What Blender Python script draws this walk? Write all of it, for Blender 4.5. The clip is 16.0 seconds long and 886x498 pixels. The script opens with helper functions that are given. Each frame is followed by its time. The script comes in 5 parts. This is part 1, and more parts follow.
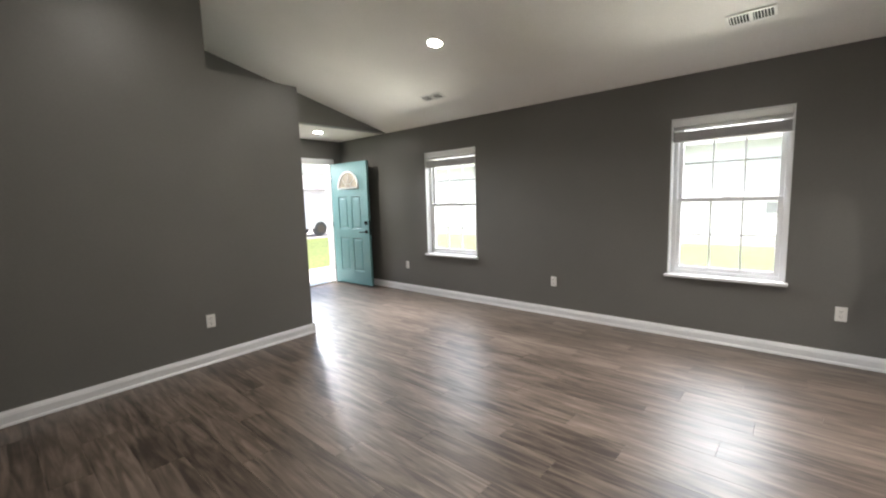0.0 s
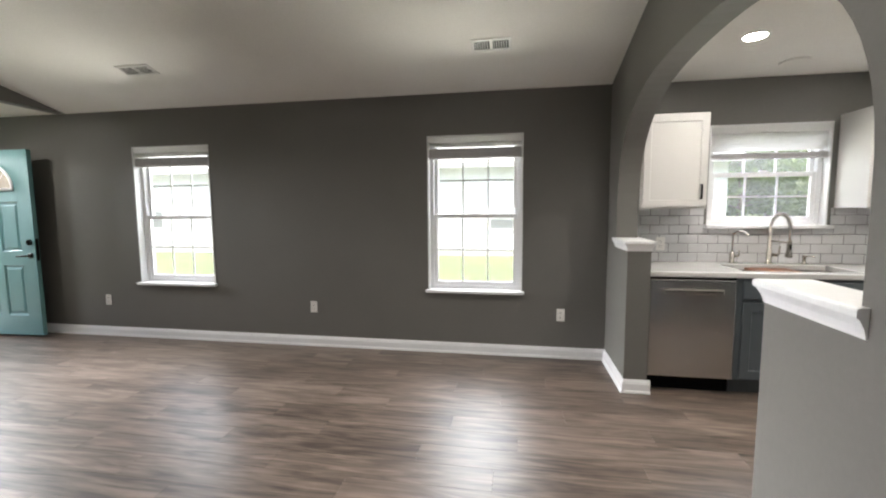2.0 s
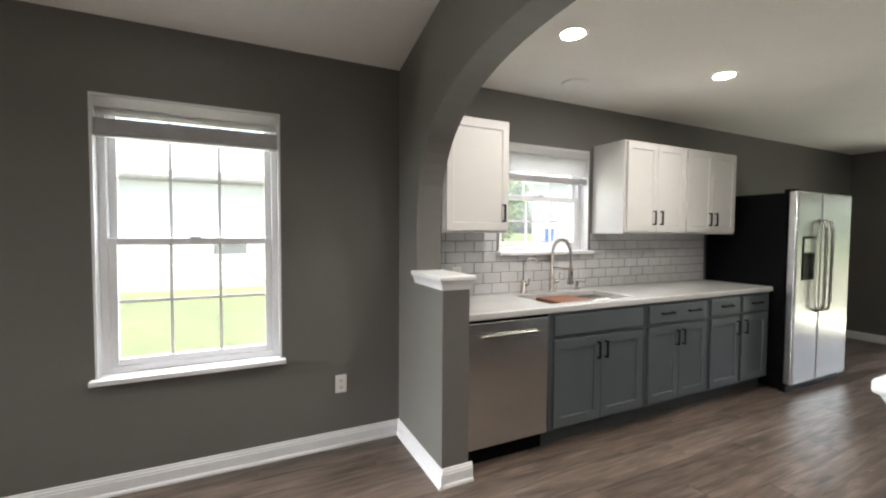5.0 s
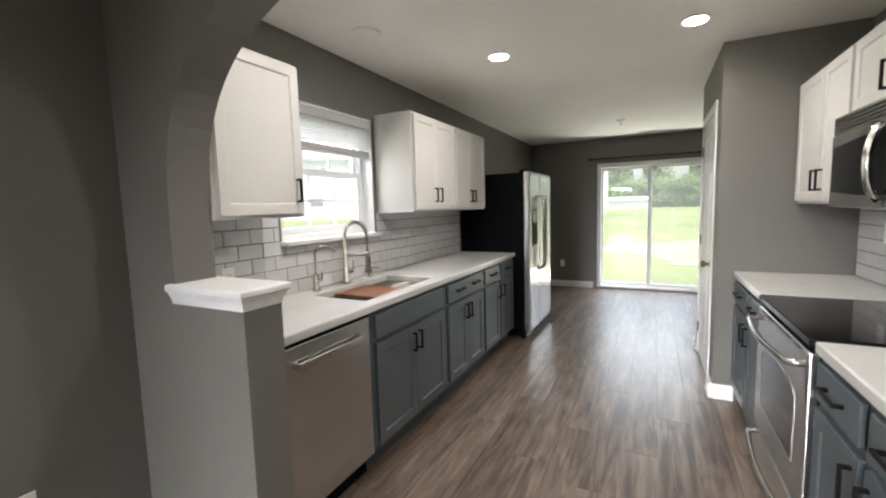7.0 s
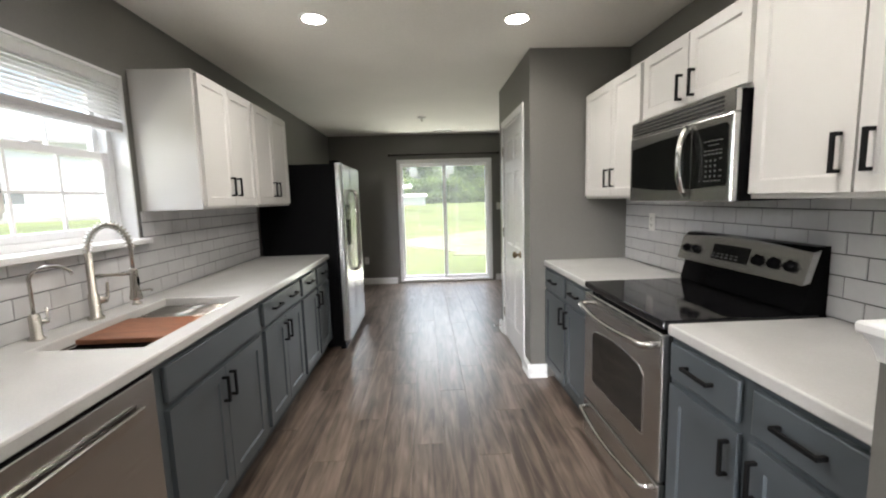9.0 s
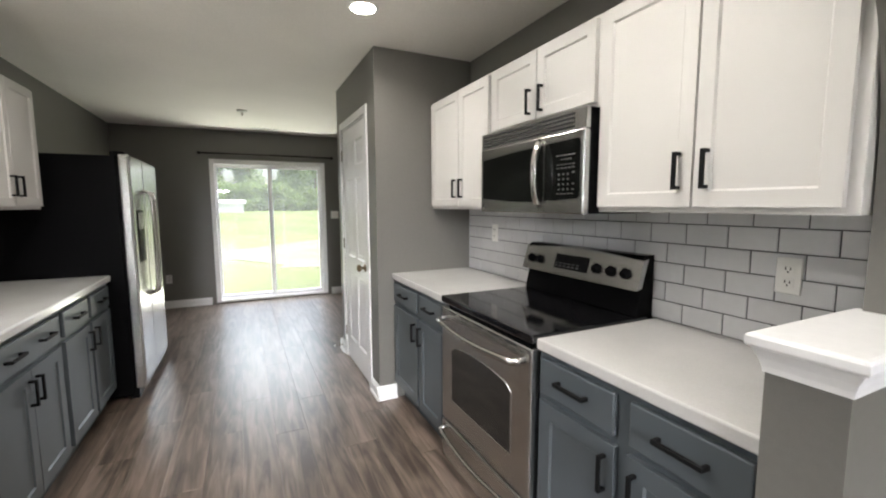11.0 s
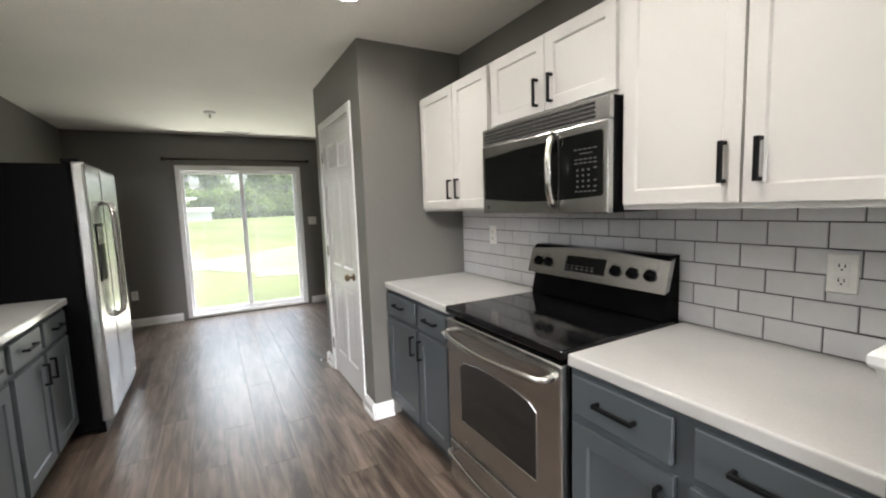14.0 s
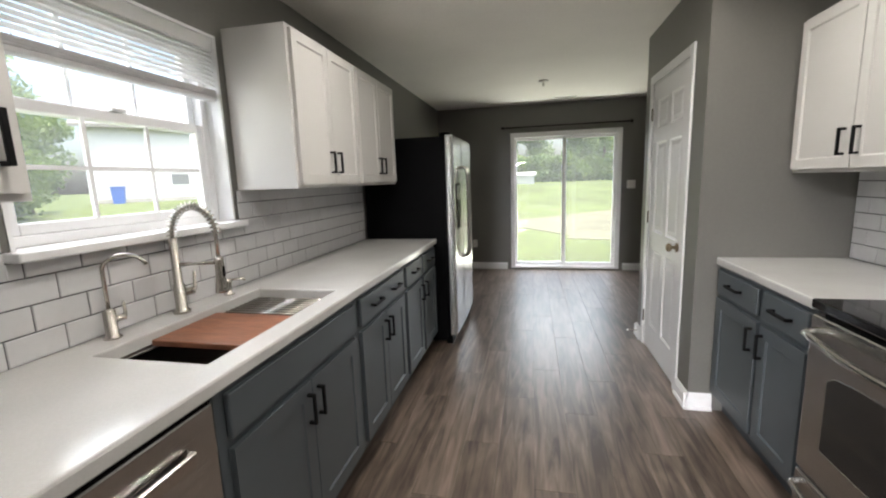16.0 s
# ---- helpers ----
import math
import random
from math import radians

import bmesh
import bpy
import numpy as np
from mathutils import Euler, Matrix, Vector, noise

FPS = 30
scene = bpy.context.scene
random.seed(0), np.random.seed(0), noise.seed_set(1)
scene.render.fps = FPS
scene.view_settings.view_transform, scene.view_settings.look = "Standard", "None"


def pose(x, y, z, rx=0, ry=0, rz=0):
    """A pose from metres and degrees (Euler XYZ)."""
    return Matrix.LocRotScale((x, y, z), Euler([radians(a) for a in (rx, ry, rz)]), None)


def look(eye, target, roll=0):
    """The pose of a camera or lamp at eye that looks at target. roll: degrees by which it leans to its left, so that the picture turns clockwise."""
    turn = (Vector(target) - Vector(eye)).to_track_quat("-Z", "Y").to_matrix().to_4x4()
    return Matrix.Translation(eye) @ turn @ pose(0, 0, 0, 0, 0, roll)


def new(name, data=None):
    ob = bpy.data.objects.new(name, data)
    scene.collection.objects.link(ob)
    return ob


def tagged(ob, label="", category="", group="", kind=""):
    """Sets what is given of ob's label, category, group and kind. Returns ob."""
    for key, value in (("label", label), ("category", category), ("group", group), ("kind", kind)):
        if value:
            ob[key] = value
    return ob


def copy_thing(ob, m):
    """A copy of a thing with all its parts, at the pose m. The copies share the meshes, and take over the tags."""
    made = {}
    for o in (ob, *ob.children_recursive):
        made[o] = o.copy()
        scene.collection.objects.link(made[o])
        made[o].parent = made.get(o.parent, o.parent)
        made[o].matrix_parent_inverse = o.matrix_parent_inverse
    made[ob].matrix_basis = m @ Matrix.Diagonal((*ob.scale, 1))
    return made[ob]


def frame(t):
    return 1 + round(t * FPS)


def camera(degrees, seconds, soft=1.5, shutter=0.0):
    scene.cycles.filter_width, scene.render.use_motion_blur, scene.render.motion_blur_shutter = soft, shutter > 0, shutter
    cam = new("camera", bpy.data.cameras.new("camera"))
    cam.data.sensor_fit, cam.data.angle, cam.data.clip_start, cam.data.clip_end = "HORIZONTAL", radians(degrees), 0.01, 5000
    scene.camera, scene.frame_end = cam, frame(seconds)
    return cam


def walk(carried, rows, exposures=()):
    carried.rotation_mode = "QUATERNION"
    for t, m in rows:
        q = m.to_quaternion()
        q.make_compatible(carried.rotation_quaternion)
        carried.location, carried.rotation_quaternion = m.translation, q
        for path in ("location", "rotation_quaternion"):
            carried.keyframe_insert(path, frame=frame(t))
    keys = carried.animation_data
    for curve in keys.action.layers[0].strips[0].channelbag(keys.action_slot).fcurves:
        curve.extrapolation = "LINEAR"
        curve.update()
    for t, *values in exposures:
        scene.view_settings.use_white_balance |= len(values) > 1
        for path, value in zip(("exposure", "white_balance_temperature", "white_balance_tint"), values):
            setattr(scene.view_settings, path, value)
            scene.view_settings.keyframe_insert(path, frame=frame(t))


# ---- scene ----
cam = camera(93.4, 16.0, soft=2.1)
EXPOSURES = [(0.0, 3.38), (1.0, 3.36), (2.0, 3.2), (4.0, 3.2), (6.5, 3.08), (8.5, 3.0), (11.0, 3.15), (12.5, 3.08), (14.0, 3.1), (15.0, 3.1), (16.0, 2.86)]
PATH = [
    (0, (0.163, 0.164, 1.39), (-1.158, 1.647, 1.155), -1.8),
    (0.5, (0.139, 0.199, 1.382), (-1.047, 1.793, 1.149), -2.0),
    (1, (0.05, 0.309, 1.393), (-0.845, 2.088, 1.207), -2.8),
    (1.5, (-0.052, 0.465, 1.377), (-0.583, 2.382, 1.169), -2.2),
    (2, (-0.060, 0.690, 1.378), (-0.396, 2.652, 1.190), -0.4),
    (2.5, (-0.136, 0.882, 1.365), (-0.333, 2.864, 1.191), -0.1),
    (3, (-0.173, 1.105, 1.368), (-0.174, 3.099, 1.213), -1.1),
    (3.5, (-0.195, 1.297, 1.343), (-0.011, 3.282, 1.182), -0.8),
    (4, (-0.203, 1.502, 1.362), (0.198, 3.458, 1.242), 0.0),
    (6.5, (-0.2, 2.52, 1.387), (1.39, 3.722, 1.231), -1.1),
    (7, (-0.171, 2.677, 1.398), (1.606, 3.573, 1.202), -1.6),
    (7.5, (-0.069, 2.782, 1.379), (1.806, 3.452, 1.194), -1.7),
    (8, (0.045, 2.864, 1.387), (1.989, 3.299, 1.21), -1.0),
    (8.5, (0.11, 3.008, 1.396), (2.092, 3.159, 1.183), -1.5),
    (11, (0.451, 3.105, 1.389), (2.246, 2.248, 1.18), -0.2),
    (11.5, (0.536, 3.117, 1.392), (2.166, 1.978, 1.186), -0.6),
    (12, (0.585, 3.139, 1.393), (2.074, 1.819, 1.193), -1.1),
    (12.5, (0.604, 3.157, 1.387), (2.029, 1.768, 1.19), -1.0),
    (13, (0.626, 3.184, 1.387), (2.067, 1.812, 1.185), -1.1),
    (13.5, (0.656, 3.184, 1.382), (2.197, 1.926, 1.177), -1.3),
    (14, (0.672, 3.14, 1.399), (2.413, 2.179, 1.192), -2.0),
    (14.5, (0.676, 3.095, 1.392), (2.593, 2.569, 1.177), -2.1),
    (15, (0.672, 3.103, 1.39), (2.651, 2.951, 1.143), -2.1),
    (15.5, (0.684, 3.128, 1.385), (2.658, 3.287, 1.103), -2.0),
    (16, (0.691, 3.177, 1.385), (2.62, 3.596, 1.062), -2.0),
]
walk(cam, [(t, look(eye, target, roll)) for t, eye, target, roll in PATH], exposures=EXPOSURES)

# ---- world and light ----
world = bpy.data.worlds.new("sky")
scene.world = world
world.use_nodes = True
wn = world.node_tree.nodes
sky = wn.new("ShaderNodeTexSky")
sky.sky_type = "NISHITA"
sky.sun_disc = False
sky.sun_elevation = radians(72)
sky.sun_rotation = radians(200)
sky.air_density, sky.dust_density, sky.ozone_density = 1.0, 6.0, 1.0
world.node_tree.links.new(sky.outputs["Color"], wn["Background"].inputs["Color"])
wn["Background"].inputs["Strength"].default_value = 0.076
sun_data = bpy.data.lights.new("sun", "SUN")
sun_data.energy, sun_data.angle, sun_data.color = 0.52, radians(30), (1.0, 0.96, 0.9)
sun = new("sun", sun_data)
sun.matrix_world = look((-2, -5, 20), (0, 0, 0))


def sky_light(name, centre, tilt_dir, w, h, energy, fall=1.55, spread=112):
    """Daylight falling steeply in through an opening: a sky-coloured area lamp just outside it."""
    d = bpy.data.lights.new(name, "AREA")
    d.shape, d.size, d.size_y, d.energy, d.color, d.spread = "RECTANGLE", w, h, energy, (0.96, 0.965, 1.0), radians(spread)
    ob = new(name, d)
    c = Vector(centre)
    ob.matrix_world = look(c, c + Vector((*tilt_dir, -fall)))
    return ob


sky_light("sky_light_window_1", (-3.61, 5.25, 1.75), (0, -1), 0.85, 1.3, 3.8)
sky_light("sky_light_window_2", (-0.43, 5.25, 1.75), (0, -1), 0.85, 1.3, 3.8)
sky_light("sky_light_window_3", (2.0, 5.15, 2.0), (0, -1), 0.85, 0.8, 2.4, 0.95)
sky_light("sky_light_slider", (7.95, 2.72, 1.75), (-1, 0), 1.45, 1.7, 6.0)
# the sunlit front yard, shining level in through the open front door
sky_light("sky_light_door", (-8.3, 4.2, 2.3), (1, -0.18), 1.2, 0.5, 20, 0.17, 60)
# the sunlit lawn below the openings, throwing light up on the ceilings
for name, centre, inward, w, h, energy in (("lawn_light_window_1", (-3.61, 6.1, -0.15), (0, -0.7), 2.2, 1.2, 17.0), ("lawn_light_window_2", (-0.43, 6.1, -0.15), (0, -0.7), 2.2, 1.2, 15.0),
                                           ("lawn_light_slider", (7.95, 2.72, -0.21), (-0.5, 0), 1.5, 1.0, 9.0)):
    sky_light(name, centre, inward, w, h, energy, -1.0, 140).data.color = (1.0, 0.975, 0.87)
sky_light("sky_light_bedroom", (0.31, -5.1, 1.8), (0, 1), 0.85, 1.3, 9)

# ---- materials ----


def material(name, color, rough=0.5, metal=0.0, grain=0.0, grain_scale=40.0, stain=0.0, stain_scale=1.5, bump=0.0, bump_scale=200.0,
             stretch=(1, 1, 1), spec=0.5, per_object=0.0, coat=0.0):
    m = bpy.data.materials.new(name)
    m.use_nodes = True
    nt = m.node_tree
    n, l = nt.nodes, nt.links
    b = n["Principled BSDF"]
    b.inputs["Roughness"].default_value = rough
    b.inputs["Metallic"].default_value = metal
    b.inputs["Specular IOR Level"].default_value = spec
    b.inputs["Coat Weight"].default_value = coat
    b.inputs["Coat Roughness"].default_value = 0.08
    b.inputs["Base Color"].default_value = (*color, 1)
    geo = n.new("ShaderNodeNewGeometry")
    mp = n.new("ShaderNodeMapping")
    mp.inputs["Scale"].default_value = stretch
    l.new(geo.outputs["Position"], mp.inputs["Vector"])
    if grain or stain or per_object:
        v = n.new("ShaderNodeValue")
        v.outputs[0].default_value = 1.0
        cur = v.outputs[0]
        for amount, scale, detail in ((grain, grain_scale, 3.0), (stain, stain_scale, 4.0)):
            if amount:
                t = n.new("ShaderNodeTexNoise")
                t.inputs["Scale"].default_value = scale
                t.inputs["Detail"].default_value = detail
                l.new(mp.outputs[0], t.inputs["Vector"])
                r = n.new("ShaderNodeMapRange")
                r.inputs["From Min"].default_value, r.inputs["From Max"].default_value = 0.3, 0.7
                r.inputs["To Min"].default_value, r.inputs["To Max"].default_value = 1 - amount, 1 + amount
                l.new(t.outputs["Fac"], r.inputs["Value"])
                mu = n.new("ShaderNodeMath")
                mu.operation = "MULTIPLY"
                l.new(cur, mu.inputs[0])
                l.new(r.outputs[0], mu.inputs[1])
                cur = mu.outputs[0]
        if per_object:
            oi = n.new("ShaderNodeObjectInfo")
            r = n.new("ShaderNodeMapRange")
            r.inputs["To Min"].default_value, r.inputs["To Max"].default_value = 1 - per_object, 1 + per_object
            l.new(oi.outputs["Random"], r.inputs["Value"])
            mu = n.new("ShaderNodeMath")
            mu.operation = "MULTIPLY"
            l.new(cur, mu.inputs[0])
            l.new(r.outputs[0], mu.inputs[1])
            cur = mu.outputs[0]
        sc = n.new("ShaderNodeVectorMath")
        sc.operation = "SCALE"
        sc.inputs[0].default_value = color
        l.new(cur, sc.inputs["Scale"])
        l.new(sc.outputs[0], b.inputs["Base Color"])
    if bump:
        t = n.new("ShaderNodeTexNoise")
        t.inputs["Scale"].default_value = bump_scale
        t.inputs["Detail"].default_value = 2.0
        l.new(mp.outputs[0], t.inputs["Vector"])
        bp = n.new("ShaderNodeBump")
        bp.inputs["Strength"].default_value = bump
        bp.inputs["Distance"].default_value = 0.003
        l.new(t.outputs["Fac"], bp.inputs["Height"])
        l.new(bp.outputs[0], b.inputs["Normal"])
    return m


def glow(name, color, strength):
    m = bpy.data.materials.new(name)
    m.use_nodes = True
    b = m.node_tree.nodes["Principled BSDF"]
    b.inputs["Base Color"].default_value = (*color, 1)
    b.inputs["Emission Color"].default_value = (*color, 1)
    b.inputs["Emission Strength"].default_value = strength
    return m


def pane_glass(name, tint=(0.97, 0.99, 0.98)):
    """Thin clear pane: see-through with a Fresnel gloss and a pale haze mixed in."""
    m = bpy.data.materials.new(name)
    m.use_nodes = True
    nt = m.node_tree
    n, l = nt.nodes, nt.links
    n.remove(n["Principled BSDF"])
    tr, gl, lw, mx = n.new("ShaderNodeBsdfTransparent"), n.new("ShaderNodeBsdfGlossy"), n.new("ShaderNodeLayerWeight"), n.new("ShaderNodeMixShader")
    pw, sc = n.new("ShaderNodeMath"), n.new("ShaderNodeMath")
    tr.inputs["Color"].default_value = (*tint, 1)
    gl.inputs["Roughness"].default_value = 0.02
    lw.inputs["Blend"].default_value = 0.5
    pw.operation, sc.operation = "POWER", "MULTIPLY_ADD"
    pw.inputs[1].default_value = 5.0
    sc.inputs[1].default_value, sc.inputs[2].default_value = 0.5, 0.03
    l.new(lw.outputs["Facing"], pw.inputs[0])
    l.new(pw.outputs[0], sc.inputs[0])
    l.new(sc.outputs[0], mx.inputs[0])
    l.new(tr.outputs[0], mx.inputs[1])
    l.new(gl.outputs[0], mx.inputs[2])
    # Small translucent share adds the veiling glare over the view; the glass is clean.
    veil, veiled = n.new("ShaderNodeBsdfTranslucent"), n.new("ShaderNodeMixShader")
    veil.inputs["Color"].default_value = (0.9, 0.92, 0.92, 1)
    veiled.inputs[0].default_value = 0.032
    l.new(mx.outputs[0], veiled.inputs[1])
    l.new(veil.outputs[0], veiled.inputs[2])
    l.new(veiled.outputs[0], n["Material Output"].inputs["Surface"])
    return m


def plank_material():
    """Grey-brown vinyl planks: long grain, cathedral streaks, each plank its own tone."""
    m = bpy.data.materials.new("vinyl plank")
    m.use_nodes = True
    nt = m.node_tree
    n, l = nt.nodes, nt.links
    b = n["Principled BSDF"]
    geo, oi = n.new("ShaderNodeNewGeometry"), n.new("ShaderNodeObjectInfo")
    off = n.new("ShaderNodeCombineXYZ")
    mul = n.new("ShaderNodeMath")
    mul.operation = "MULTIPLY"
    mul.inputs[1].default_value = 57.0
    l.new(oi.outputs["Random"], mul.inputs[0])
    l.new(mul.outputs[0], off.inputs[0])
    l.new(mul.outputs[0], off.inputs[1])
    add = n.new("ShaderNodeVectorMath")
    l.new(geo.outputs["Position"], add.inputs[0])
    l.new(off.outputs[0], add.inputs[1])

    def streak(scale, detail, stretch, dist=0.0):
        mp = n.new("ShaderNodeMapping")
        mp.inputs["Scale"].default_value = stretch
        l.new(add.outputs[0], mp.inputs["Vector"])
        t = n.new("ShaderNodeTexNoise")
        t.inputs["Scale"].default_value = scale
        t.inputs["Detail"].default_value = detail
        t.inputs["Distortion"].default_value = dist
        l.new(mp.outputs[0], t.inputs["Vector"])
        return t.outputs["Fac"]

    fine = streak(7.0, 6.0, (0.35, 8.0, 1.0), 0.5)
    wide = streak(3.0, 5.0, (0.6, 6.5, 1.0), 1.4)
    patch = streak(2.2, 4.0, (1.0, 4.0, 1.0), 1.0)
    ramp = n.new("ShaderNodeValToRGB")
    e = ramp.color_ramp.elements
    e[0].position, e[0].color = 0.37, (0.043, 0.030, 0.023, 1)
    e[1].position, e[1].color = 0.66, (0.220, 0.170, 0.138, 1)
    mid = ramp.color_ramp.elements.new(0.5)
    mid.color = (0.118, 0.088, 0.069, 1)
    mixa, mixb = n.new("ShaderNodeMix"), n.new("ShaderNodeMix")
    mixa.inputs["Factor"].default_value = 0.88
    l.new(fine, mixa.inputs[2])
    l.new(wide, mixa.inputs[3])
    mixb.inputs["Factor"].default_value = 0.35
    l.new(mixa.outputs[0], mixb.inputs[2])
    l.new(patch, mixb.inputs[3])
    tone = n.new("ShaderNodeMapRange")
    tone.inputs["To Min"].default_value, tone.inputs["To Max"].default_value = -0.045, 0.045
    l.new(oi.outputs["Random"], tone.inputs["Value"])
    s = n.new("ShaderNodeMath")
    l.new(mixb.outputs[0], s.inputs[0])
    l.new(tone.outputs[0], s.inputs[1])
    l.new(s.outputs[0], ramp.inputs["Fac"])
    l.new(ramp.outputs["Color"], b.inputs["Base Color"])
    rr = n.new("ShaderNodeMapRange")
    rr.inputs["To Min"].default_value, rr.inputs["To Max"].default_value = 0.30, 0.43
    b.inputs["Specular IOR Level"].default_value = 0.68
    l.new(fine, rr.inputs["Value"])
    l.new(rr.outputs[0], b.inputs["Roughness"])
    bp = n.new("ShaderNodeBump")
    bp.inputs["Strength"].default_value = 0.06
    bp.inputs["Distance"].default_value = 0.002
    l.new(fine, bp.inputs["Height"])
    l.new(bp.outputs[0], b.inputs["Normal"])
    return m


PAINT = material("grey wall paint", (0.152, 0.1475, 0.1345), 0.42, grain=0.03, grain_scale=60, stain=0.05, stain_scale=1.3, bump=0.12, bump_scale=260)
CEIL = material("ceiling paint", (0.85, 0.83, 0.785), 0.85, grain=0.03, grain_scale=90, stain=0.03, bump=0.25, bump_scale=320)
TRIM = material("white trim paint", (0.78, 0.78, 0.785), 0.35, grain=0.02, stain=0.03, stain_scale=3)
CAB_WHITE = material("white cabinet paint", (0.62, 0.605, 0.585), 0.40, stain=0.03, stain_scale=1.8, bump=0.02, bump_scale=60)
CAB_BLUE = material("blue grey cabinet paint", (0.076, 0.089, 0.099), 0.36, grain=0.02, grain_scale=8, stain=0.06, stain_scale=2, bump=0.02, bump_scale=60)
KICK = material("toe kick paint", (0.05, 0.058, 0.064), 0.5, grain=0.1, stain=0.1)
QUARTZ = material("white quartz", (0.53, 0.525, 0.515), 0.18, grain=0.03, grain_scale=180, stain=0.05, stain_scale=4)
TILE = material("white glazed tile", (0.60, 0.60, 0.61), 0.10, grain=0.015, stain=0.03, stain_scale=9, per_object=0.03, bump=0.06, bump_scale=25)
GROUT = material("dark grout", (0.065, 0.065, 0.068), 0.9, grain=0.15, grain_scale=150)
PLANK = plank_material()
UNDER = material("plank joint", (0.06, 0.045, 0.035), 0.8, grain=0.1)
STEEL = material("brushed stainless steel", (0.56, 0.555, 0.545), 0.25, metal=1.0, grain=0.05, grain_scale=14, stain=0.05, stain_scale=2, stretch=(1, 1, 30), bump=0.03, bump_scale=60)
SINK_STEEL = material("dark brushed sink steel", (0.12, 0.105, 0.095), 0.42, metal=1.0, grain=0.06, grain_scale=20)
STEEL_B = material("polished stainless steel", (0.62, 0.60, 0.57), 0.16, metal=1.0, grain=0.03)
NICKEL = material("brushed nickel", (0.50, 0.47, 0.43), 0.26, metal=1.0, grain=0.05, grain_scale=80)
BRASS = material("antique brass", (0.26, 0.20, 0.13), 0.28, metal=1.0, grain=0.06)
BLACK_METAL = material("matt black metal", (0.006, 0.006, 0.0065), 0.5, grain=0.1, spec=0.12)
BLACK_GLASS = material("black ceramic glass", (0.006, 0.006, 0.007), 0.06, grain=0.05, coat=0.4)
BLACK_PLASTIC = material("black plastic", (0.004, 0.004, 0.0045), 0.25, grain=0.1, spec=0.05)
OVEN_GLASS = material("smoked oven glass", (0.020, 0.019, 0.018), 0.07, stain=0.15, stain_scale=2)
SCREEN_GLASS = material("black door screen", (0.006, 0.0065, 0.006), 0.16, stain=0.1, stain_scale=3, spec=0.14)
GREY_MARK = material("grey print", (0.075, 0.075, 0.075), 0.5, grain=0.05)
WHITE_PLASTIC = material("white plastic", (0.78, 0.77, 0.74), 0.35, grain=0.02)
SLOT = material("dark slot", (0.008, 0.008, 0.008), 0.7, grain=0.05)
WOOD = material("cutting board wood", (0.22, 0.088, 0.046), 0.45, grain=0.22, grain_scale=16, stain=0.2, stain_scale=5, stretch=(9, 1, 1), bump=0.1)
TEAL = material("teal door paint", (0.125, 0.275, 0.285), 0.36, grain=0.03, stain=0.06, stain_scale=3, bump=0.05)
LITE = material("obscure door glass", (0.40, 0.35, 0.28), 0.18, grain=0.15, grain_scale=120, stain=0.1, stain_scale=12, bump=0.4, bump_scale=180)
GLASS = pane_glass("window glass")
VINYL = material("white window vinyl", (0.82, 0.82, 0.83), 0.32, grain=0.015, stain=0.02)
BLIND = material("white blind slats", (0.80, 0.79, 0.78), 0.42, grain=0.03)
bt_ = BLIND.node_tree
btl, bmx = bt_.nodes.new("ShaderNodeBsdfTranslucent"), bt_.nodes.new("ShaderNodeMixShader")
btl.inputs["Color"].default_value = (0.82, 0.82, 0.82, 1)
bmx.inputs[0].default_value = 0.5
bt_.links.new(bt_.nodes["Principled BSDF"].outputs[0], bmx.inputs[1])
bt_.links.new(btl.outputs[0], bmx.inputs[2])
bt_.links.new(bmx.outputs[0], bt_.nodes["Material Output"].inputs["Surface"])
# White slats again; the backlit stack's and rail's shade is in this grey.
BLIND_SHADE = material("white slats darkened for backlight", (0.52, 0.51, 0.52), 0.5, grain=0.05)
LAMP = glow("lamp diffuser", (1.0, 0.955, 0.885), 15.0)
CARPET = material("brown carpet", (0.20, 0.145, 0.105), 0.95, grain=0.35, grain_scale=220, stain=0.18, stain_scale=3, bump=0.8, bump_scale=300)
ROD = material("dark bronze rod", (0.03, 0.025, 0.022), 0.38, metal=0.7, grain=0.1)
GRASS = material("lawn", (0.098, 0.126, 0.029), 0.9, grain=0.3, grain_scale=9, stain=0.3, stain_scale=0.25, bump=0.9, bump_scale=40)
DRY = material("dry sandy grass", (0.168, 0.158, 0.098), 0.95, grain=0.25, grain_scale=7, stain=0.25, stain_scale=0.4, bump=0.6, bump_scale=40)
CONCRETE = material("pale concrete", (0.42, 0.40, 0.37), 0.85, grain=0.12, grain_scale=30, stain=0.12, stain_scale=0.8, bump=0.3, bump_scale=80)
SIDING = material("white vinyl siding", (0.66, 0.66, 0.66), 0.5, grain=0.03, stain=0.05, stain_scale=0.6)
SHINGLE = material("grey roof shingle", (0.30, 0.29, 0.28), 0.9, grain=0.3, grain_scale=12, stain=0.1, bump=0.5, bump_scale=30)
DARK_PANE = material("house window shade", (0.16, 0.165, 0.17), 0.15, grain=0.1)
SHADE = material("white window shade", (0.5, 0.5, 0.5), 0.3, grain=0.03)
LEAF = material("tree leaves", (0.15, 0.21, 0.09), 0.6, grain=0.35, grain_scale=1.2, stain=0.3, stain_scale=0.4, per_object=0.2)
lt = LEAF.node_tree
lb, lo_ = lt.nodes["Principled BSDF"], lt.nodes["Material Output"]
tl, lm = lt.nodes.new("ShaderNodeBsdfTranslucent"), lt.nodes.new("ShaderNodeMixShader")
tl.inputs["Color"].default_value = (0.26, 0.36, 0.11, 1)
lm.inputs[0].default_value = 0.45
lt.links.new(lb.outputs[0], lm.inputs[1])
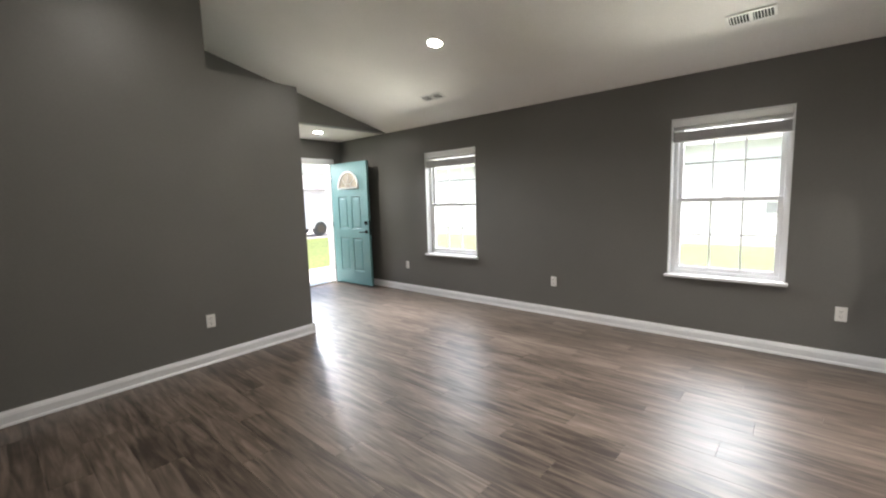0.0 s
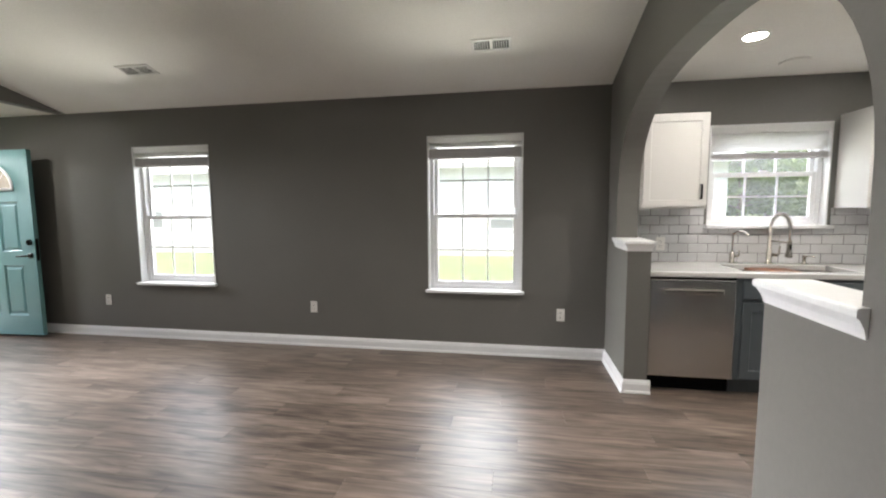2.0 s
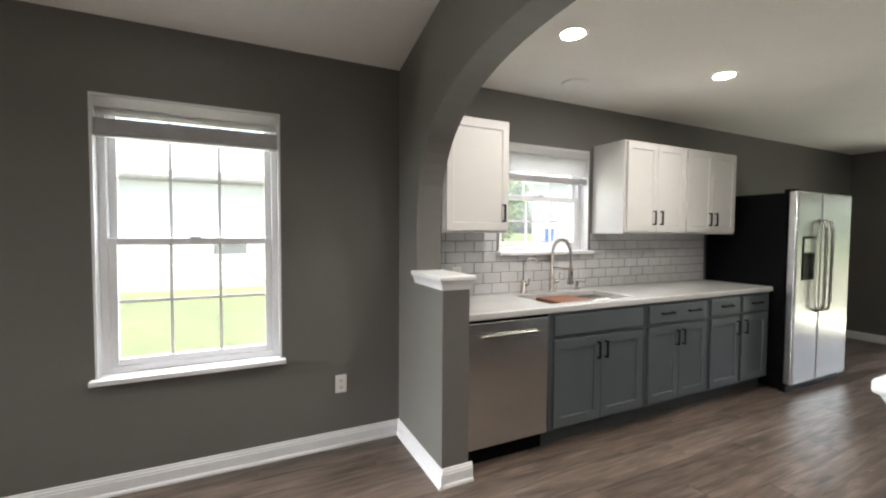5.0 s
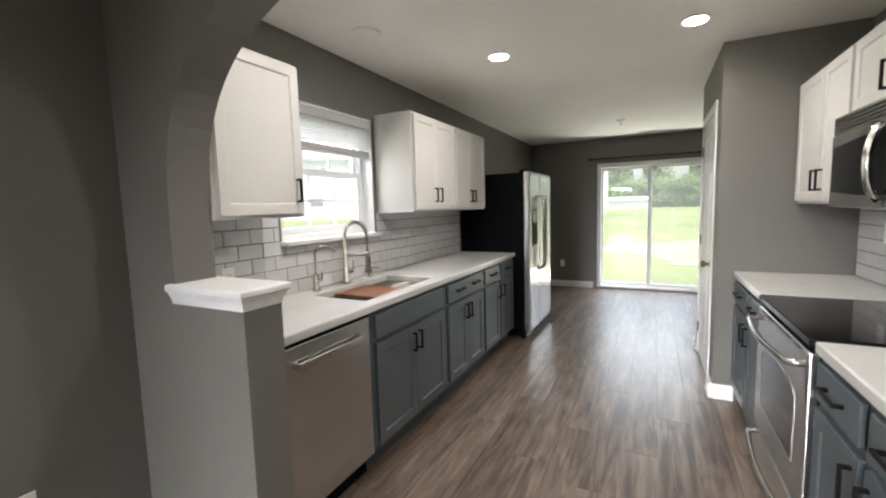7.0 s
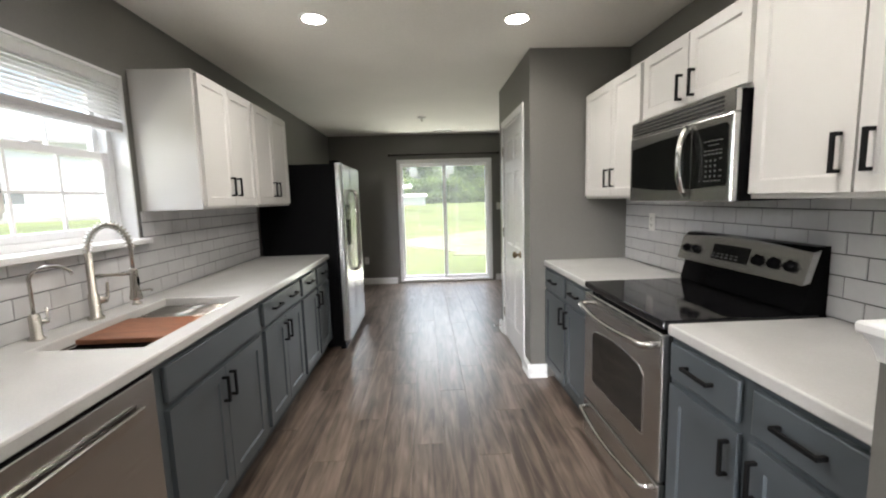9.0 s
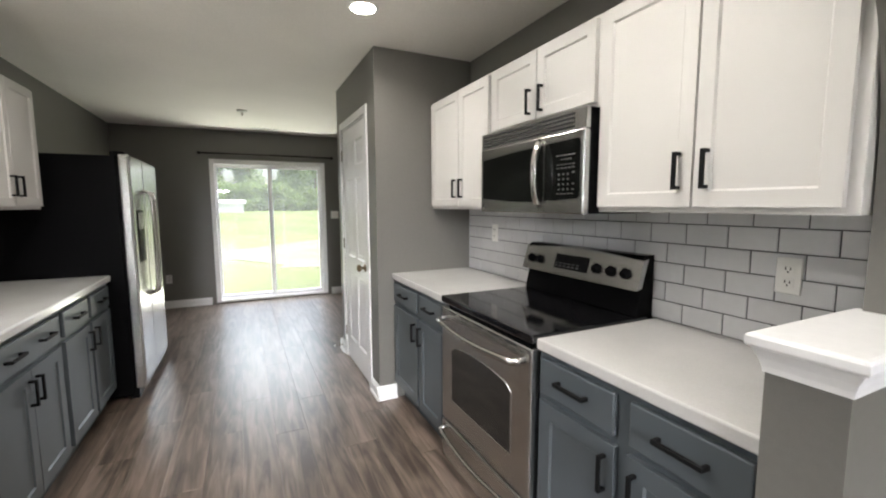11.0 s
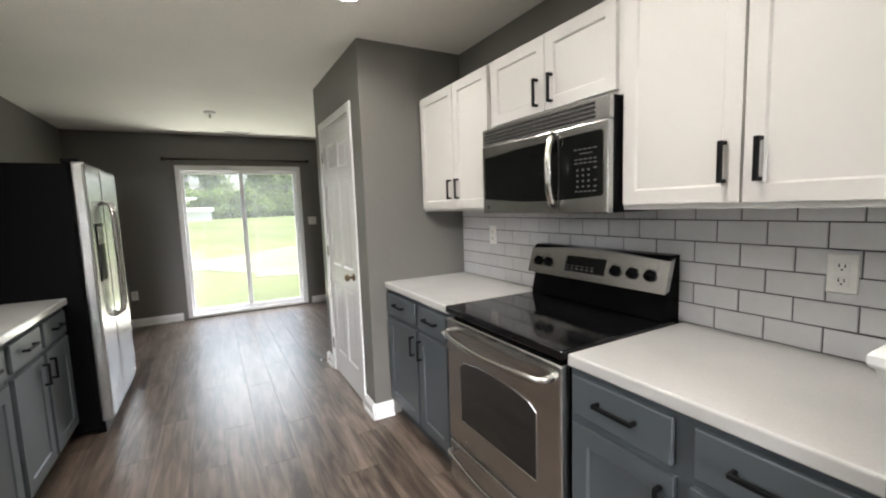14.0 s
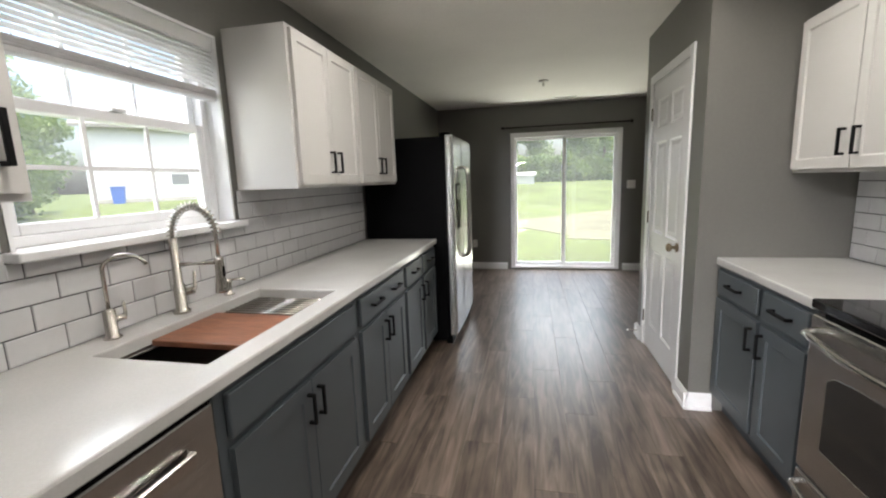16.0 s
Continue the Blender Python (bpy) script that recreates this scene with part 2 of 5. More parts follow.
lt.links.new(tl.outputs[0], lm.inputs[2])
lt.links.new(lm.outputs[0], lo_.inputs["Surface"])
BARK = material("bark", (0.12, 0.09, 0.065), 0.9, grain=0.3, grain_scale=8, stretch=(1, 1, 0.3), bump=0.8, bump_scale=20)
CAR_PAINT = material("white car paint", (0.72, 0.72, 0.72), 0.2, grain=0.02, coat=0.6)
CAR_GLASS = material("car window", (0.06, 0.065, 0.07), 0.05, grain=0.05)
RUBBER = material("tyre rubber", (0.06, 0.06, 0.06), 0.8, grain=0.1)
BLUE_BIN = material("blue bin plastic", (0.02, 0.10, 0.42), 0.45, grain=0.05)
RED_METAL = material("red painted metal", (0.55, 0.05, 0.035), 0.4, grain=0.05, stain=0.1)
POLE_MAT = material("pale pole", (0.5, 0.49, 0.46), 0.7, grain=0.1)

# ---- mesh helpers ----


def thing(name, m=Matrix(), label="", category="", group="", kind=""):
    ob = new(name)
    ob.empty_display_size = 0.1
    ob.matrix_basis = m
    return tagged(ob, label, category, group, kind)


def mesh_of(name, bm, mat, smooth=False):
    me = bpy.data.meshes.new(name)
    bmesh.ops.recalc_face_normals(bm, faces=bm.faces[:])
    bm.to_mesh(me)
    bm.free()
    for x in mat if isinstance(mat, (list, tuple)) else [mat]:
        me.materials.append(x)
    if smooth:
        for p in me.polygons:
            p.use_smooth = True
    return me


def part(name, bm, mat, parent=None, label="", smooth=False, m=None):
    ob = new(name, mesh_of(name, bm, mat, smooth))
    ob.parent = parent
    if m is not None:
        ob.matrix_basis = m
    return tagged(ob, label)


def solid(name, bm, mat, label="", category="", kind="", group="", m=None, smooth=False):
    ob = new(name, mesh_of(name, bm, mat, smooth))
    if m is not None:
        ob.matrix_basis = m
    return tagged(ob, label, category, group, kind)


def box(bm, x0, x1, y0, y1, z0, z1, bevel=0.0, seg=1):
    r = bmesh.ops.create_cube(bm, size=1.0)
    vs = r["verts"]
    for v in vs:
        v.co = ((x0 + x1) / 2 + v.co.x * (x1 - x0), (y0 + y1) / 2 + v.co.y * (y1 - y0), (z0 + z1) / 2 + v.co.z * (z1 - z0))
    if bevel:
        es = list({e for v in vs for e in v.link_edges})
        bmesh.ops.bevel(bm, geom=es, offset=bevel, segments=seg, affect="EDGES", profile=0.5)
    return bm


def boxed(*args, bevel=0.0, seg=1):
    return box(bmesh.new(), *args, bevel=bevel, seg=seg)


def prism(bm, pts, axis, a, b):
    """Extrudes a closed outline along an axis, from a to b. The outline's pair is (y, z), (x, z) or (x, y)."""
    def at(p, q):
        return {"x": (q, p[0], p[1]), "y": (p[0], q, p[1]), "z": (p[0], p[1], q)}[axis]
    lo, hi = [bm.verts.new(at(p, a)) for p in pts], [bm.verts.new(at(p, b)) for p in pts]
    bm.faces.new(lo)
    bm.faces.new(hi[::-1])
    for i in range(len(pts)):
        j = (i + 1) % len(pts)
        bm.faces.new((lo[i], hi[i], hi[j], lo[j]))
    return bm


def tube(bm, pts, r, n=10, cap=True):
    """A round tube along a line of points; r is one radius or one for each point."""
    pts = [Vector(p) for p in pts]
    rings, side = [], None
    for i, p in enumerate(pts):
        d = (pts[min(i + 1, len(pts) - 1)] - pts[max(i - 1, 0)]).normalized()
        if side is None:
            side = d.cross(Vector((0.3, 0.2, 1.0)) if abs(d.z) < 0.9 else Vector((1, 0, 0))).normalized()
        side = (side - d * side.dot(d)).normalized()
        up = d.cross(side)
        rad = r[i] if isinstance(r, (list, tuple)) else r
        rings.append([bm.verts.new(p + (side * math.cos(k * math.tau / n) + up * math.sin(k * math.tau / n)) * rad) for k in range(n)])
    for a, b in zip(rings, rings[1:]):
        for k in range(n):
            bm.faces.new((a[k], a[(k + 1) % n], b[(k + 1) % n], b[k]))
    if cap:
        bm.faces.new(rings[0])
        bm.faces.new(rings[-1][::-1])
    return bm


def lathe(bm, profile, centre, axis="z", n=24):
    """Turns (radius, height) pairs round an axis through centre."""
    rings = []
    for r, h in profile:
        ring = []
        for k in range(n):
            c, s = math.cos(k * math.tau / n) * r, math.sin(k * math.tau / n) * r
            off = {"z": (c, s, h), "y": (c, h, s), "x": (h, c, s)}[axis]
            ring.append(bm.verts.new(Vector(centre) + Vector(off)))
        rings.append(ring)
    for a, b in zip(rings, rings[1:]):
        for k in range(n):
            bm.faces.new((a[k], a[(k + 1) % n], b[(k + 1) % n], b[k]))
    bm.faces.new(rings[0])
    bm.faces.new(rings[-1][::-1])
    return bm


def panelled(bm, w, h, t, panels, recess=0.007, slope=0.010, raised=0.0, both=False):
    """A leaf of width w, height h and thickness t from x=0, z=0; its front lies at y=0 and its back at y=t. Panels (x0, x1, z0, z1) are
    let into the front; raised > 0 gives each a raised field."""
    us = sorted({0, w, *[p[0] for p in panels], *[p[1] for p in panels]})
    vs = sorted({0, h, *[p[2] for p in panels], *[p[3] for p in panels]})
    for y, sign in ((0, 1), (t, -1)):
        cells = panels if sign == 1 or both else []
        for i in range(len(us) - 1):
            for j in range(len(vs) - 1):
                cu, cv = (us[i] + us[i + 1]) / 2, (vs[j] + vs[j + 1]) / 2
                if not any(p[0] < cu < p[1] and p[2] < cv < p[3] for p in cells):
                    bm.faces.new([bm.verts.new((a, y, b)) for a, b in ((us[i], vs[j]), (us[i + 1], vs[j]), (us[i + 1], vs[j + 1]), (us[i], vs[j + 1]))])
        for x0, x1, z0, z1 in cells:
            steps = [(0, 0), (slope, recess)]
            if raised:
                steps += [(slope + 0.012, recess), (slope + 0.034, recess - raised)]
            loops = [[bm.verts.new((a, y + sign * d, b)) for a, b in ((x0 + o, z0 + o), (x1 - o, z0 + o), (x1 - o, z1 - o), (x0 + o, z1 - o))] for o, d in steps]
            for a, b in zip(loops, loops[1:]):
                for k in range(4):
                    bm.faces.new((a[k], a[(k + 1) % 4], b[(k + 1) % 4], b[k]))
            bm.faces.new(loops[-1])
    for a, b in (((0, 0), (w, 0)), ((w, 0), (w, h)), ((w, h), (0, h)), ((0, h), (0, 0))):
        bm.faces.new([bm.verts.new(p) for p in ((a[0], 0, a[1]), (b[0], 0, b[1]), (b[0], t, b[1]), (a[0], t, a[1]))])
    bmesh.ops.remove_doubles(bm, verts=bm.verts[:], dist=0.0004)
    return bm


def shifted(bm, x, y, z):
    bmesh.ops.translate(bm, verts=bm.verts[:], vec=(x, y, z))
    return bm


def disc(bm, centre, r, h, n=20, axis="z"):
    return lathe(bm, [(r, 0), (r, h)], centre, axis, n)

# ---- plan ----
N, E, S, W = 4.58, 7.10, 1.55, -6.11
ARCH_W, ARCH_E, ARCH_S = 0.757, 0.92, 0.887
HALL = -0.27
CEILING, EAVE, SLOPE = 2.43, 2.438, 0.25
LEFT = -3.82
GABLE = -4.87
PANTRY_W, PANTRY_E, PANTRY_N = 3.23, 4.45, 2.28
DINE_S = 1.0
BED_S = -4.35


def vault(y):
    return EAVE + SLOPE * (N - y)


WINDOWS = {"window_1": (-4.07, -3.16, 0.60, 2.06), "window_2": (-0.872, 0.015, 0.60, 2.06), "window_3": (1.55, 2.45, 1.215, 2.06)}


def wall_pieces(bm, u0, u1, z0, z1, holes, put):
    """Lays a wall as boxes round its rectangular holes (u0, u1, z0, z1)."""
    edges = sorted({u0, u1, *[h[0] for h in holes], *[h[1] for h in holes]})
    for a, b in zip(edges, edges[1:]):
        hs = sorted([h for h in holes if h[0] <= a and h[1] >= b], key=lambda h: h[2])
        z = z0
        for h in hs:
            if h[2] > z:
                put(bm, a, b, z, h[2])
            z = h[3]
        if z < z1:
            put(bm, a, b, z, z1)
    return bm


# outer walls
solid("wall_north", wall_pieces(bmesh.new(), W - 0.16, E + 0.16, -0.3, 2.70, list(WINDOWS.values()), lambda bm, a, b, c, d: box(bm, a, b, N, N + 0.16, c, d)),
      PAINT, "dark grey painted wall with three white windows", "wall", "structure")
solid("wall_east", wall_pieces(bmesh.new(), DINE_S - 0.1, N, -0.3, 2.6, [(1.95, 3.49, 0.02, 2.035)], lambda bm, a, b, c, d: box(bm, E, E + 0.16, a, b, c, d)),
      PAINT, "dark grey painted wall round the sliding door", "wall", "structure")
solid("wall_west", wall_pieces(bmesh.new(), 2.36, N, -0.3, 2.6, [(3.40, 4.36, 0.0, 2.07)], lambda bm, a, b, c, d: box(bm, W - 0.16, W, a, b, c, d)),
      PAINT, "grey painted entry wall with the front doorway", "wall", "structure")
solid("wall_kitchen_south", boxed(ARCH_S, PANTRY_W, S - 0.12, S, 0, 2.5), PAINT, "grey painted kitchen wall behind the range", "wall", "structure")
bm = wall_pieces(bmesh.new(), PANTRY_W, PANTRY_E, 0, 2.5, [(3.475, 4.245, 0.0, 2.045)], lambda bm, a, b, c, d: box(bm, a, b, PANTRY_N - 0.11, PANTRY_N, c, d))
solid("wall_pantry_north", bm, PAINT, "grey painted pantry wall round its white door", "wall", "structure")
solid("wall_pantry_west", boxed(PANTRY_W, PANTRY_W + 0.11, S - 0.12, PANTRY_N - 0.11, 0, 2.5), PAINT, "grey painted pantry wall at the end of the counter", "wall", "structure")
solid("wall_pantry_east", boxed(PANTRY_E - 0.11, PANTRY_E, DINE_S - 0.1, PANTRY_N - 0.11, 0, 2.5), PAINT, "grey painted pantry wall facing the dining area", "wall", "structure")
solid("wall_pantry_south", boxed(PANTRY_W + 0.11, PANTRY_E - 0.11, S - 0.12, S, 0, 2.5), PAINT, "plain back wall of the pantry", "wall", "structure")
solid("wall_dining_south", boxed(PANTRY_E, E + 0.16, DINE_S - 0.1, DINE_S, 0, 2.5), PAINT, "plain grey dining wall", "wall", "structure")

# the arched wall between living room and kitchen, with a half-height post on either side
arch = []
C, HALF = (1.82 + 4.27) / 2, (4.27 - 1.82) / 2
for k in range(0, 41):
    a = math.pi * k / 40
    c, s = math.cos(a), math.sin(a)
    arch.append((C - HALF * math.copysign(abs(c) ** (2 / 2.6), c), 1.38 + 0.84 * s ** (2 / 2.6)))
outline = [(HALL, 0), (2.205, 0), (2.205, 1.085), (1.82, 1.085), *arch, (4.27, 1.085), (3.905, 1.085), (3.905, 0), (N, 0), (N, vault(N)), (HALL, vault(HALL))]
bm = prism(bmesh.new(), outline, "x", ARCH_W, ARCH_E)
for v in bm.verts:
    if v.co.x > ARCH_W + 0.05:
        v.co.x = ARCH_S + (ARCH_E - ARCH_S) * min(max((v.co.y - 2.25) / 1.65, 0), 1)
solid("wall_arch", bm, PAINT, "grey wall with a wide arched opening into the kitchen", "wall", "structure")

# living room: left wall with a lower end, plant shelf, hall side
left_outline = [(HALL, 0), (2.50, 0), (2.50, 2.57), (1.64, 2.57), (1.64, vault(1.64)), (HALL, vault(HALL))]
bm = prism(bmesh.new(), left_outline, "x", LEFT - 0.12, LEFT)
for v in bm.verts:
    v.co.x += 0.045 * (2.0 - v.co.y)
solid("wall_left", bm, PAINT, "grey wall whose end drops to a ledge", "wall", "structure")
bm = bmesh.new()
box(bm, W - 0.16, LEFT - 0.12, 2.36, 2.50, 0, 2.44)
box(bm, GABLE, LEFT - 0.12, 1.64, 2.50, 2.44, 2.57)
prism(bm, [(1.64, 2.57), (1.64, vault(1.64)), (1.52, vault(1.52)), (1.52, 2.57)], "x", GABLE, LEFT - 0.12)
solid("wall_entry_south", bm, PAINT, "grey entry wall and plant ledge", "wall", "structure")
solid("wall_gable", prism(bmesh.new(), [(1.52, 2.44), (N, 2.44), (N, vault(N)), (1.52, vault(1.52))], "x", GABLE - 0.12, GABLE), PAINT,
      "grey triangular wall above the entry ceiling", "wall", "structure")
bm = bmesh.new()
wall_pieces(bm, LEFT - 0.12, ARCH_E, 0, vault(HALL) + 0.1, [(-0.35, 0.655, 0.0, 2.16)], lambda bm, a, b, c, d: box(bm, a, b, HALL - 0.12, HALL, c, d))
solid("wall_south", bm, PAINT, "grey living room wall with an opening to a bedroom", "wall", "structure")

# bedroom seen through the opening
bm = bmesh.new()
wall_pieces(bm, -2.5, 2.0, 0, 2.6, [(-0.15, 0.77, 0.66, 2.18)], lambda bm, a, b, c, d: box(bm, a, b, BED_S - 0.14, BED_S, c, d))
box(bm, -2.62, -2.5, BED_S - 0.14, HALL - 0.12, 0, 2.6)
box(bm, 2.0, 2.12, BED_S - 0.14, HALL - 0.12, 0, 2.6)
box(bm, ARCH_E, 2.12, HALL - 0.24, HALL - 0.12, 0, 2.6)
solid("wall_bedroom", bm, PAINT, "dark grey bedroom walls with one window", "wall", "structure")
solid("floor_bedroom", boxed(-2.62, 2.12, BED_S - 0.14, HALL - 0.06, -0.05, 0.004), CARPET, "brown carpet of the bedroom", "carpet", "structure")
solid("ceiling_bedroom", boxed(-2.62, 2.12, BED_S - 0.14, HALL - 0.12, 2.6, 2.7), CEIL, "pale bedroom ceiling", "ceiling", "structure")

# ceilings and floor slab
bm = bmesh.new()
prism(bm, [(HALL - 0.12, vault(HALL - 0.12)), (N + 0.16, vault(N + 0.16)), (N + 0.16, vault(N + 0.16) + 0.12), (HALL - 0.12, vault(HALL - 0.12) + 0.12)], "x", GABLE - 0.12, ARCH_E)
solid("ceiling_living", bm, CEIL, "sloping off-white living room ceiling", "ceiling", "structure")
solid("ceiling_kitchen", boxed(ARCH_E, E + 0.16, DINE_S - 0.1, N, CEILING, CEILING + 0.12), CEIL, "flat off-white kitchen ceiling", "ceiling", "structure")
solid("ceiling_entry", boxed(W - 0.16, GABLE - 0.12, 2.36, N, 2.44, 2.56), CEIL, "flat off-white entry ceiling", "ceiling", "structure")
bm = bmesh.new()
box(bm, W, LEFT - 0.06, 2.42, N, -0.12, -0.009)
box(bm, LEFT - 0.06, ARCH_E, HALL, N, -0.12, -0.009)
box(bm, ARCH_E, PANTRY_E - 0.05, S - 0.05, N, -0.12, -0.009)
box(bm, PANTRY_E - 0.05, E, DINE_S - 0.05, N, -0.12, -0.009)
floor = solid("floor", bm, UNDER, "grey-brown wood-look plank floor", "floor", "structure")

# baseboards: a moulded strip along each wall foot


def baseboard(a, b, normal, ends=(0, 0)):
    """A skirting strip from a to b (x, y); normal points into the room; ends lengthen it at a and b."""
    a, b = Vector((*a, 0)), Vector((*b, 0))
    d = (b - a).normalized()
    a, b = a - d * ends[0], b + d * ends[1]
    nrm = Vector((*normal, 0))
    prof = [(0, 0), (0.024, 0), (0.024, 0.010), (0.019, 0.018), (0.014, 0.020), (0.014, 0.070), (0.010, 0.076), (0.011, 0.082), (0.006, 0.090), (0.004, 0.100), (0, 0.102)]
    bm = bmesh.new()
    lo = [bm.verts.new(a + nrm * p + Vector((0, 0, q + 0.001))) for p, q in prof]
    hi = [bm.verts.new(b + nrm * p + Vector((0, 0, q + 0.001))) for p, q in prof]
    bm.faces.new(lo)
    bm.faces.new(hi[::-1])
    for i in range(len(prof)):
        j = (i + 1) % len(prof)
        bm.faces.new((lo[i], hi[i], hi[j], lo[j]))
    return solid("baseboard", bm, TRIM, "white painted baseboard along the wall", "baseboard", "structure")


baseboard((W, N), (ARCH_W, N), (0, -1))
baseboard((LEFT + 0.045 * (2.0 - HALL), HALL), (LEFT - 0.0225, 2.50), (1, 0), (0, 0.024))
baseboard((ARCH_W, N), (ARCH_W, 3.905), (-1, 0), (0, 0.024))
baseboard((ARCH_W, 3.905), (ARCH_E, 3.905), (0, -1), (0, 0.024))
baseboard((ARCH_E, 3.905), (ARCH_E, 3.952), (1, 0))
baseboard((ARCH_W, HALL), (ARCH_W, 2.205), (-1, 0), (0, 0.024))
baseboard((ARCH_W, 2.205), (ARCH_S, 2.205), (0, 1), (0, 0.024))
baseboard((ARCH_S, 2.16), (ARCH_S, 2.205), (1, 0))
baseboard((0.655, HALL), (ARCH_W, HALL), (0, 1), (0.024, 0))
baseboard((0.655, HALL), (0.655, HALL - 0.12), (-1, 0))
baseboard((E, N), (E, 3.55), (-1, 0))
baseboard((E, 1.89), (E, DINE_S), (-1, 0))
baseboard((PANTRY_W, 2.155), (PANTRY_W, PANTRY_N), (-1, 0), (0, 0.024))
baseboard((PANTRY_W, PANTRY_N), (3.415, PANTRY_N), (0, 1), (0.024, 0))
baseboard((4.305, PANTRY_N), (PANTRY_E, PANTRY_N), (0, 1), (0, 0.024))
baseboard((PANTRY_E, DINE_S), (PANTRY_E, PANTRY_N), (1, 0), (0, 0.024))
baseboard((5.0, N), (E, N), (0, -1))
baseboard((W, 2.50), (LEFT, 2.50), (0, 1))
baseboard((W, 2.50), (W, 3.33), (1, 0))
baseboard((-2.5, BED_S), (2.0, BED_S), (0, 1))

# post caps: a moulded white cap on each half-height post


def post_cap(m, long, w):
    bm = bmesh.new()
    levels = [(0.003, 0.0, 0), (0.005, 0.012, 0), (0.010, 0.028, 0), (0.017, 0.042, 0), (0.019, 0.047, 0), (0.025, 0.050, 0), (0.027, 0.055, 0), (0.027, 0.069, 0), (0.024, 0.074, 0), (0.018, 0.076, 0)]
    rings = []
    for o, z, _ in levels:
        rings.append([bm.verts.new(p) for p in ((-o, -o, z), (w + o, -o, z), (w + o, long, z), (-o, long, z))])
    for a, b in zip(rings, rings[1:]):
        for k in range(4):
            bm.faces.new((a[k], a[(k + 1) % 4], b[(k + 1) % 4], b[k]))
    bm.faces.new(rings[0])
    bm.faces.new(rings[-1][::-1])
    return solid("post_cap", bm, TRIM, "white moulded cap on the half-height wall post", "cap", "structure", m=m)


post_cap(pose(ARCH_W, 3.905, 1.066), 0.39, ARCH_E - ARCH_W)
post_cap(pose(ARCH_S, 2.205, 1.066, 0, 0, 180), 0.41, ARCH_S - ARCH_W)

# ---- windows ----


def window(name, m, w, h, depth, label, sill=0.045, cols=3, rows=2, meet=0.49):
    """A double-hung window in an opening of width w and height h; the wall's inner face is y=0 and its outer face y=depth."""
    t = thing(name, m, label, "window", kind="structure")
    bm = bmesh.new()
    for a in ((0, 0.012, 0, h), (w - 0.012, w, 0, h), (0.012, w - 0.012, h - 0.012, h)):
        box(bm, a[0], a[1], -0.003, depth, a[2], a[3])
    part("jamb_liner", bm, TRIM, t)
    part("window_sill", boxed(-0.02, w + 0.02, -sill, depth, -0.012, 0.016, bevel=0.005, seg=2), TRIM, t)
    y0 = depth - 0.085
    bm = bmesh.new()
    for a in ((0.012, 0.047, 0.016, h - 0.012), (w - 0.047, w - 0.012, 0.016, h - 0.012), (0.047, w - 0.047, 0.016, 0.05), (0.047, w - 0.047, h - 0.05, h - 0.012)):
        box(bm, a[0], a[1], y0, y0 + 0.08, a[2], a[3], bevel=0.003)
    part("window_frame", bm, VINYL, t)
    zm = h * meet
    for sash, lo, hi, y in (("lower_sash", 0.05, zm + 0.018, y0 + 0.006), ("upper_sash", zm - 0.018, h - 0.05, y0 + 0.042)):
        bm = bmesh.new()
        a, b, f = 0.047, w - 0.047, 0.036
        for q in ((a, a + f, lo, hi), (b - f, b, lo, hi), (a + f, b - f, lo, lo + f), (a + f, b - f, hi - f, hi)):
            box(bm, q[0], q[1], y, y + 0.03, q[2], q[3], bevel=0.003)
        s = part(sash, bm, VINYL, t)
        gx0, gx1, gz0, gz1 = a + f, b - f, lo + f, hi - f
        for i in range(1, cols):
            u = gx0 + (gx1 - gx0) * i / cols
            part("muntin", boxed(u - 0.007, u + 0.007, y + 0.011, y + 0.021, gz0, gz1), VINYL, s)
        for j in range(1, rows):
            v = gz0 + (gz1 - gz0) * j / rows
            part("muntin", boxed(gx0, gx1, y + 0.012, y + 0.020, v - 0.007, v + 0.007), VINYL, s)
        g = part("pane", boxed(gx0 - 0.004, gx1 + 0.004, y + 0.0145, y + 0.0165, gz0 - 0.004, gz1 + 0.004), GLASS, s)
        g.visible_shadow = False
    part("sash_lock", boxed(w / 2 - 0.03, w / 2 + 0.03, y0 - 0.006, y0 + 0.02, zm + 0.018, zm + 0.032, bevel=0.004), VINYL, t)
    return t


def blind(m, w, drop, loose, stack, label):
    """Raised mini blind from z=0 down: headrail, loose slats, a stack of gathered slats and a bottom rail."""
    t = thing("window_blind", m, label, "blind")
    part("headrail", boxed(0.014, w - 0.014, -0.002, 0.05, -0.058, -0.001, bevel=0.004), BLIND, t)
    z = -0.062
    pitch = (drop - 0.062 - stack - 0.02) / max(loose, 1)
    slat = boxed(0.018, w - 0.018, 0.004, 0.045, -0.0009, 0.0009)
    me = mesh_of("slat", slat, BLIND)
    for i in range(loose):
        s = new("slat", me)
        s.parent = t
        s.matrix_basis = pose(0, 0, z - pitch * (i + 0.5), 38, 0, 0)
    zs = -(drop - 0.02)
    n = max(int(stack / 0.0048), 1)
    bm = bmesh.new()
    for i in range(n):
        box(bm, 0.018, w - 0.018, 0.003 + 0.002 * (i % 2), 0.046, zs + i * 0.0048, zs + i * 0.0048 + 0.0036)
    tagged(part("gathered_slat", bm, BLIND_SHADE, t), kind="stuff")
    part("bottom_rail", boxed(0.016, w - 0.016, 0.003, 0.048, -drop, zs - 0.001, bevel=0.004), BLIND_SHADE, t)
    for u in (0.12, w - 0.12):
        part("lift_cord", tube(bmesh.new(), [(u, 0.024, -0.055), (u, 0.024, zs)], 0.0014, 6), BLIND, t)
    return t


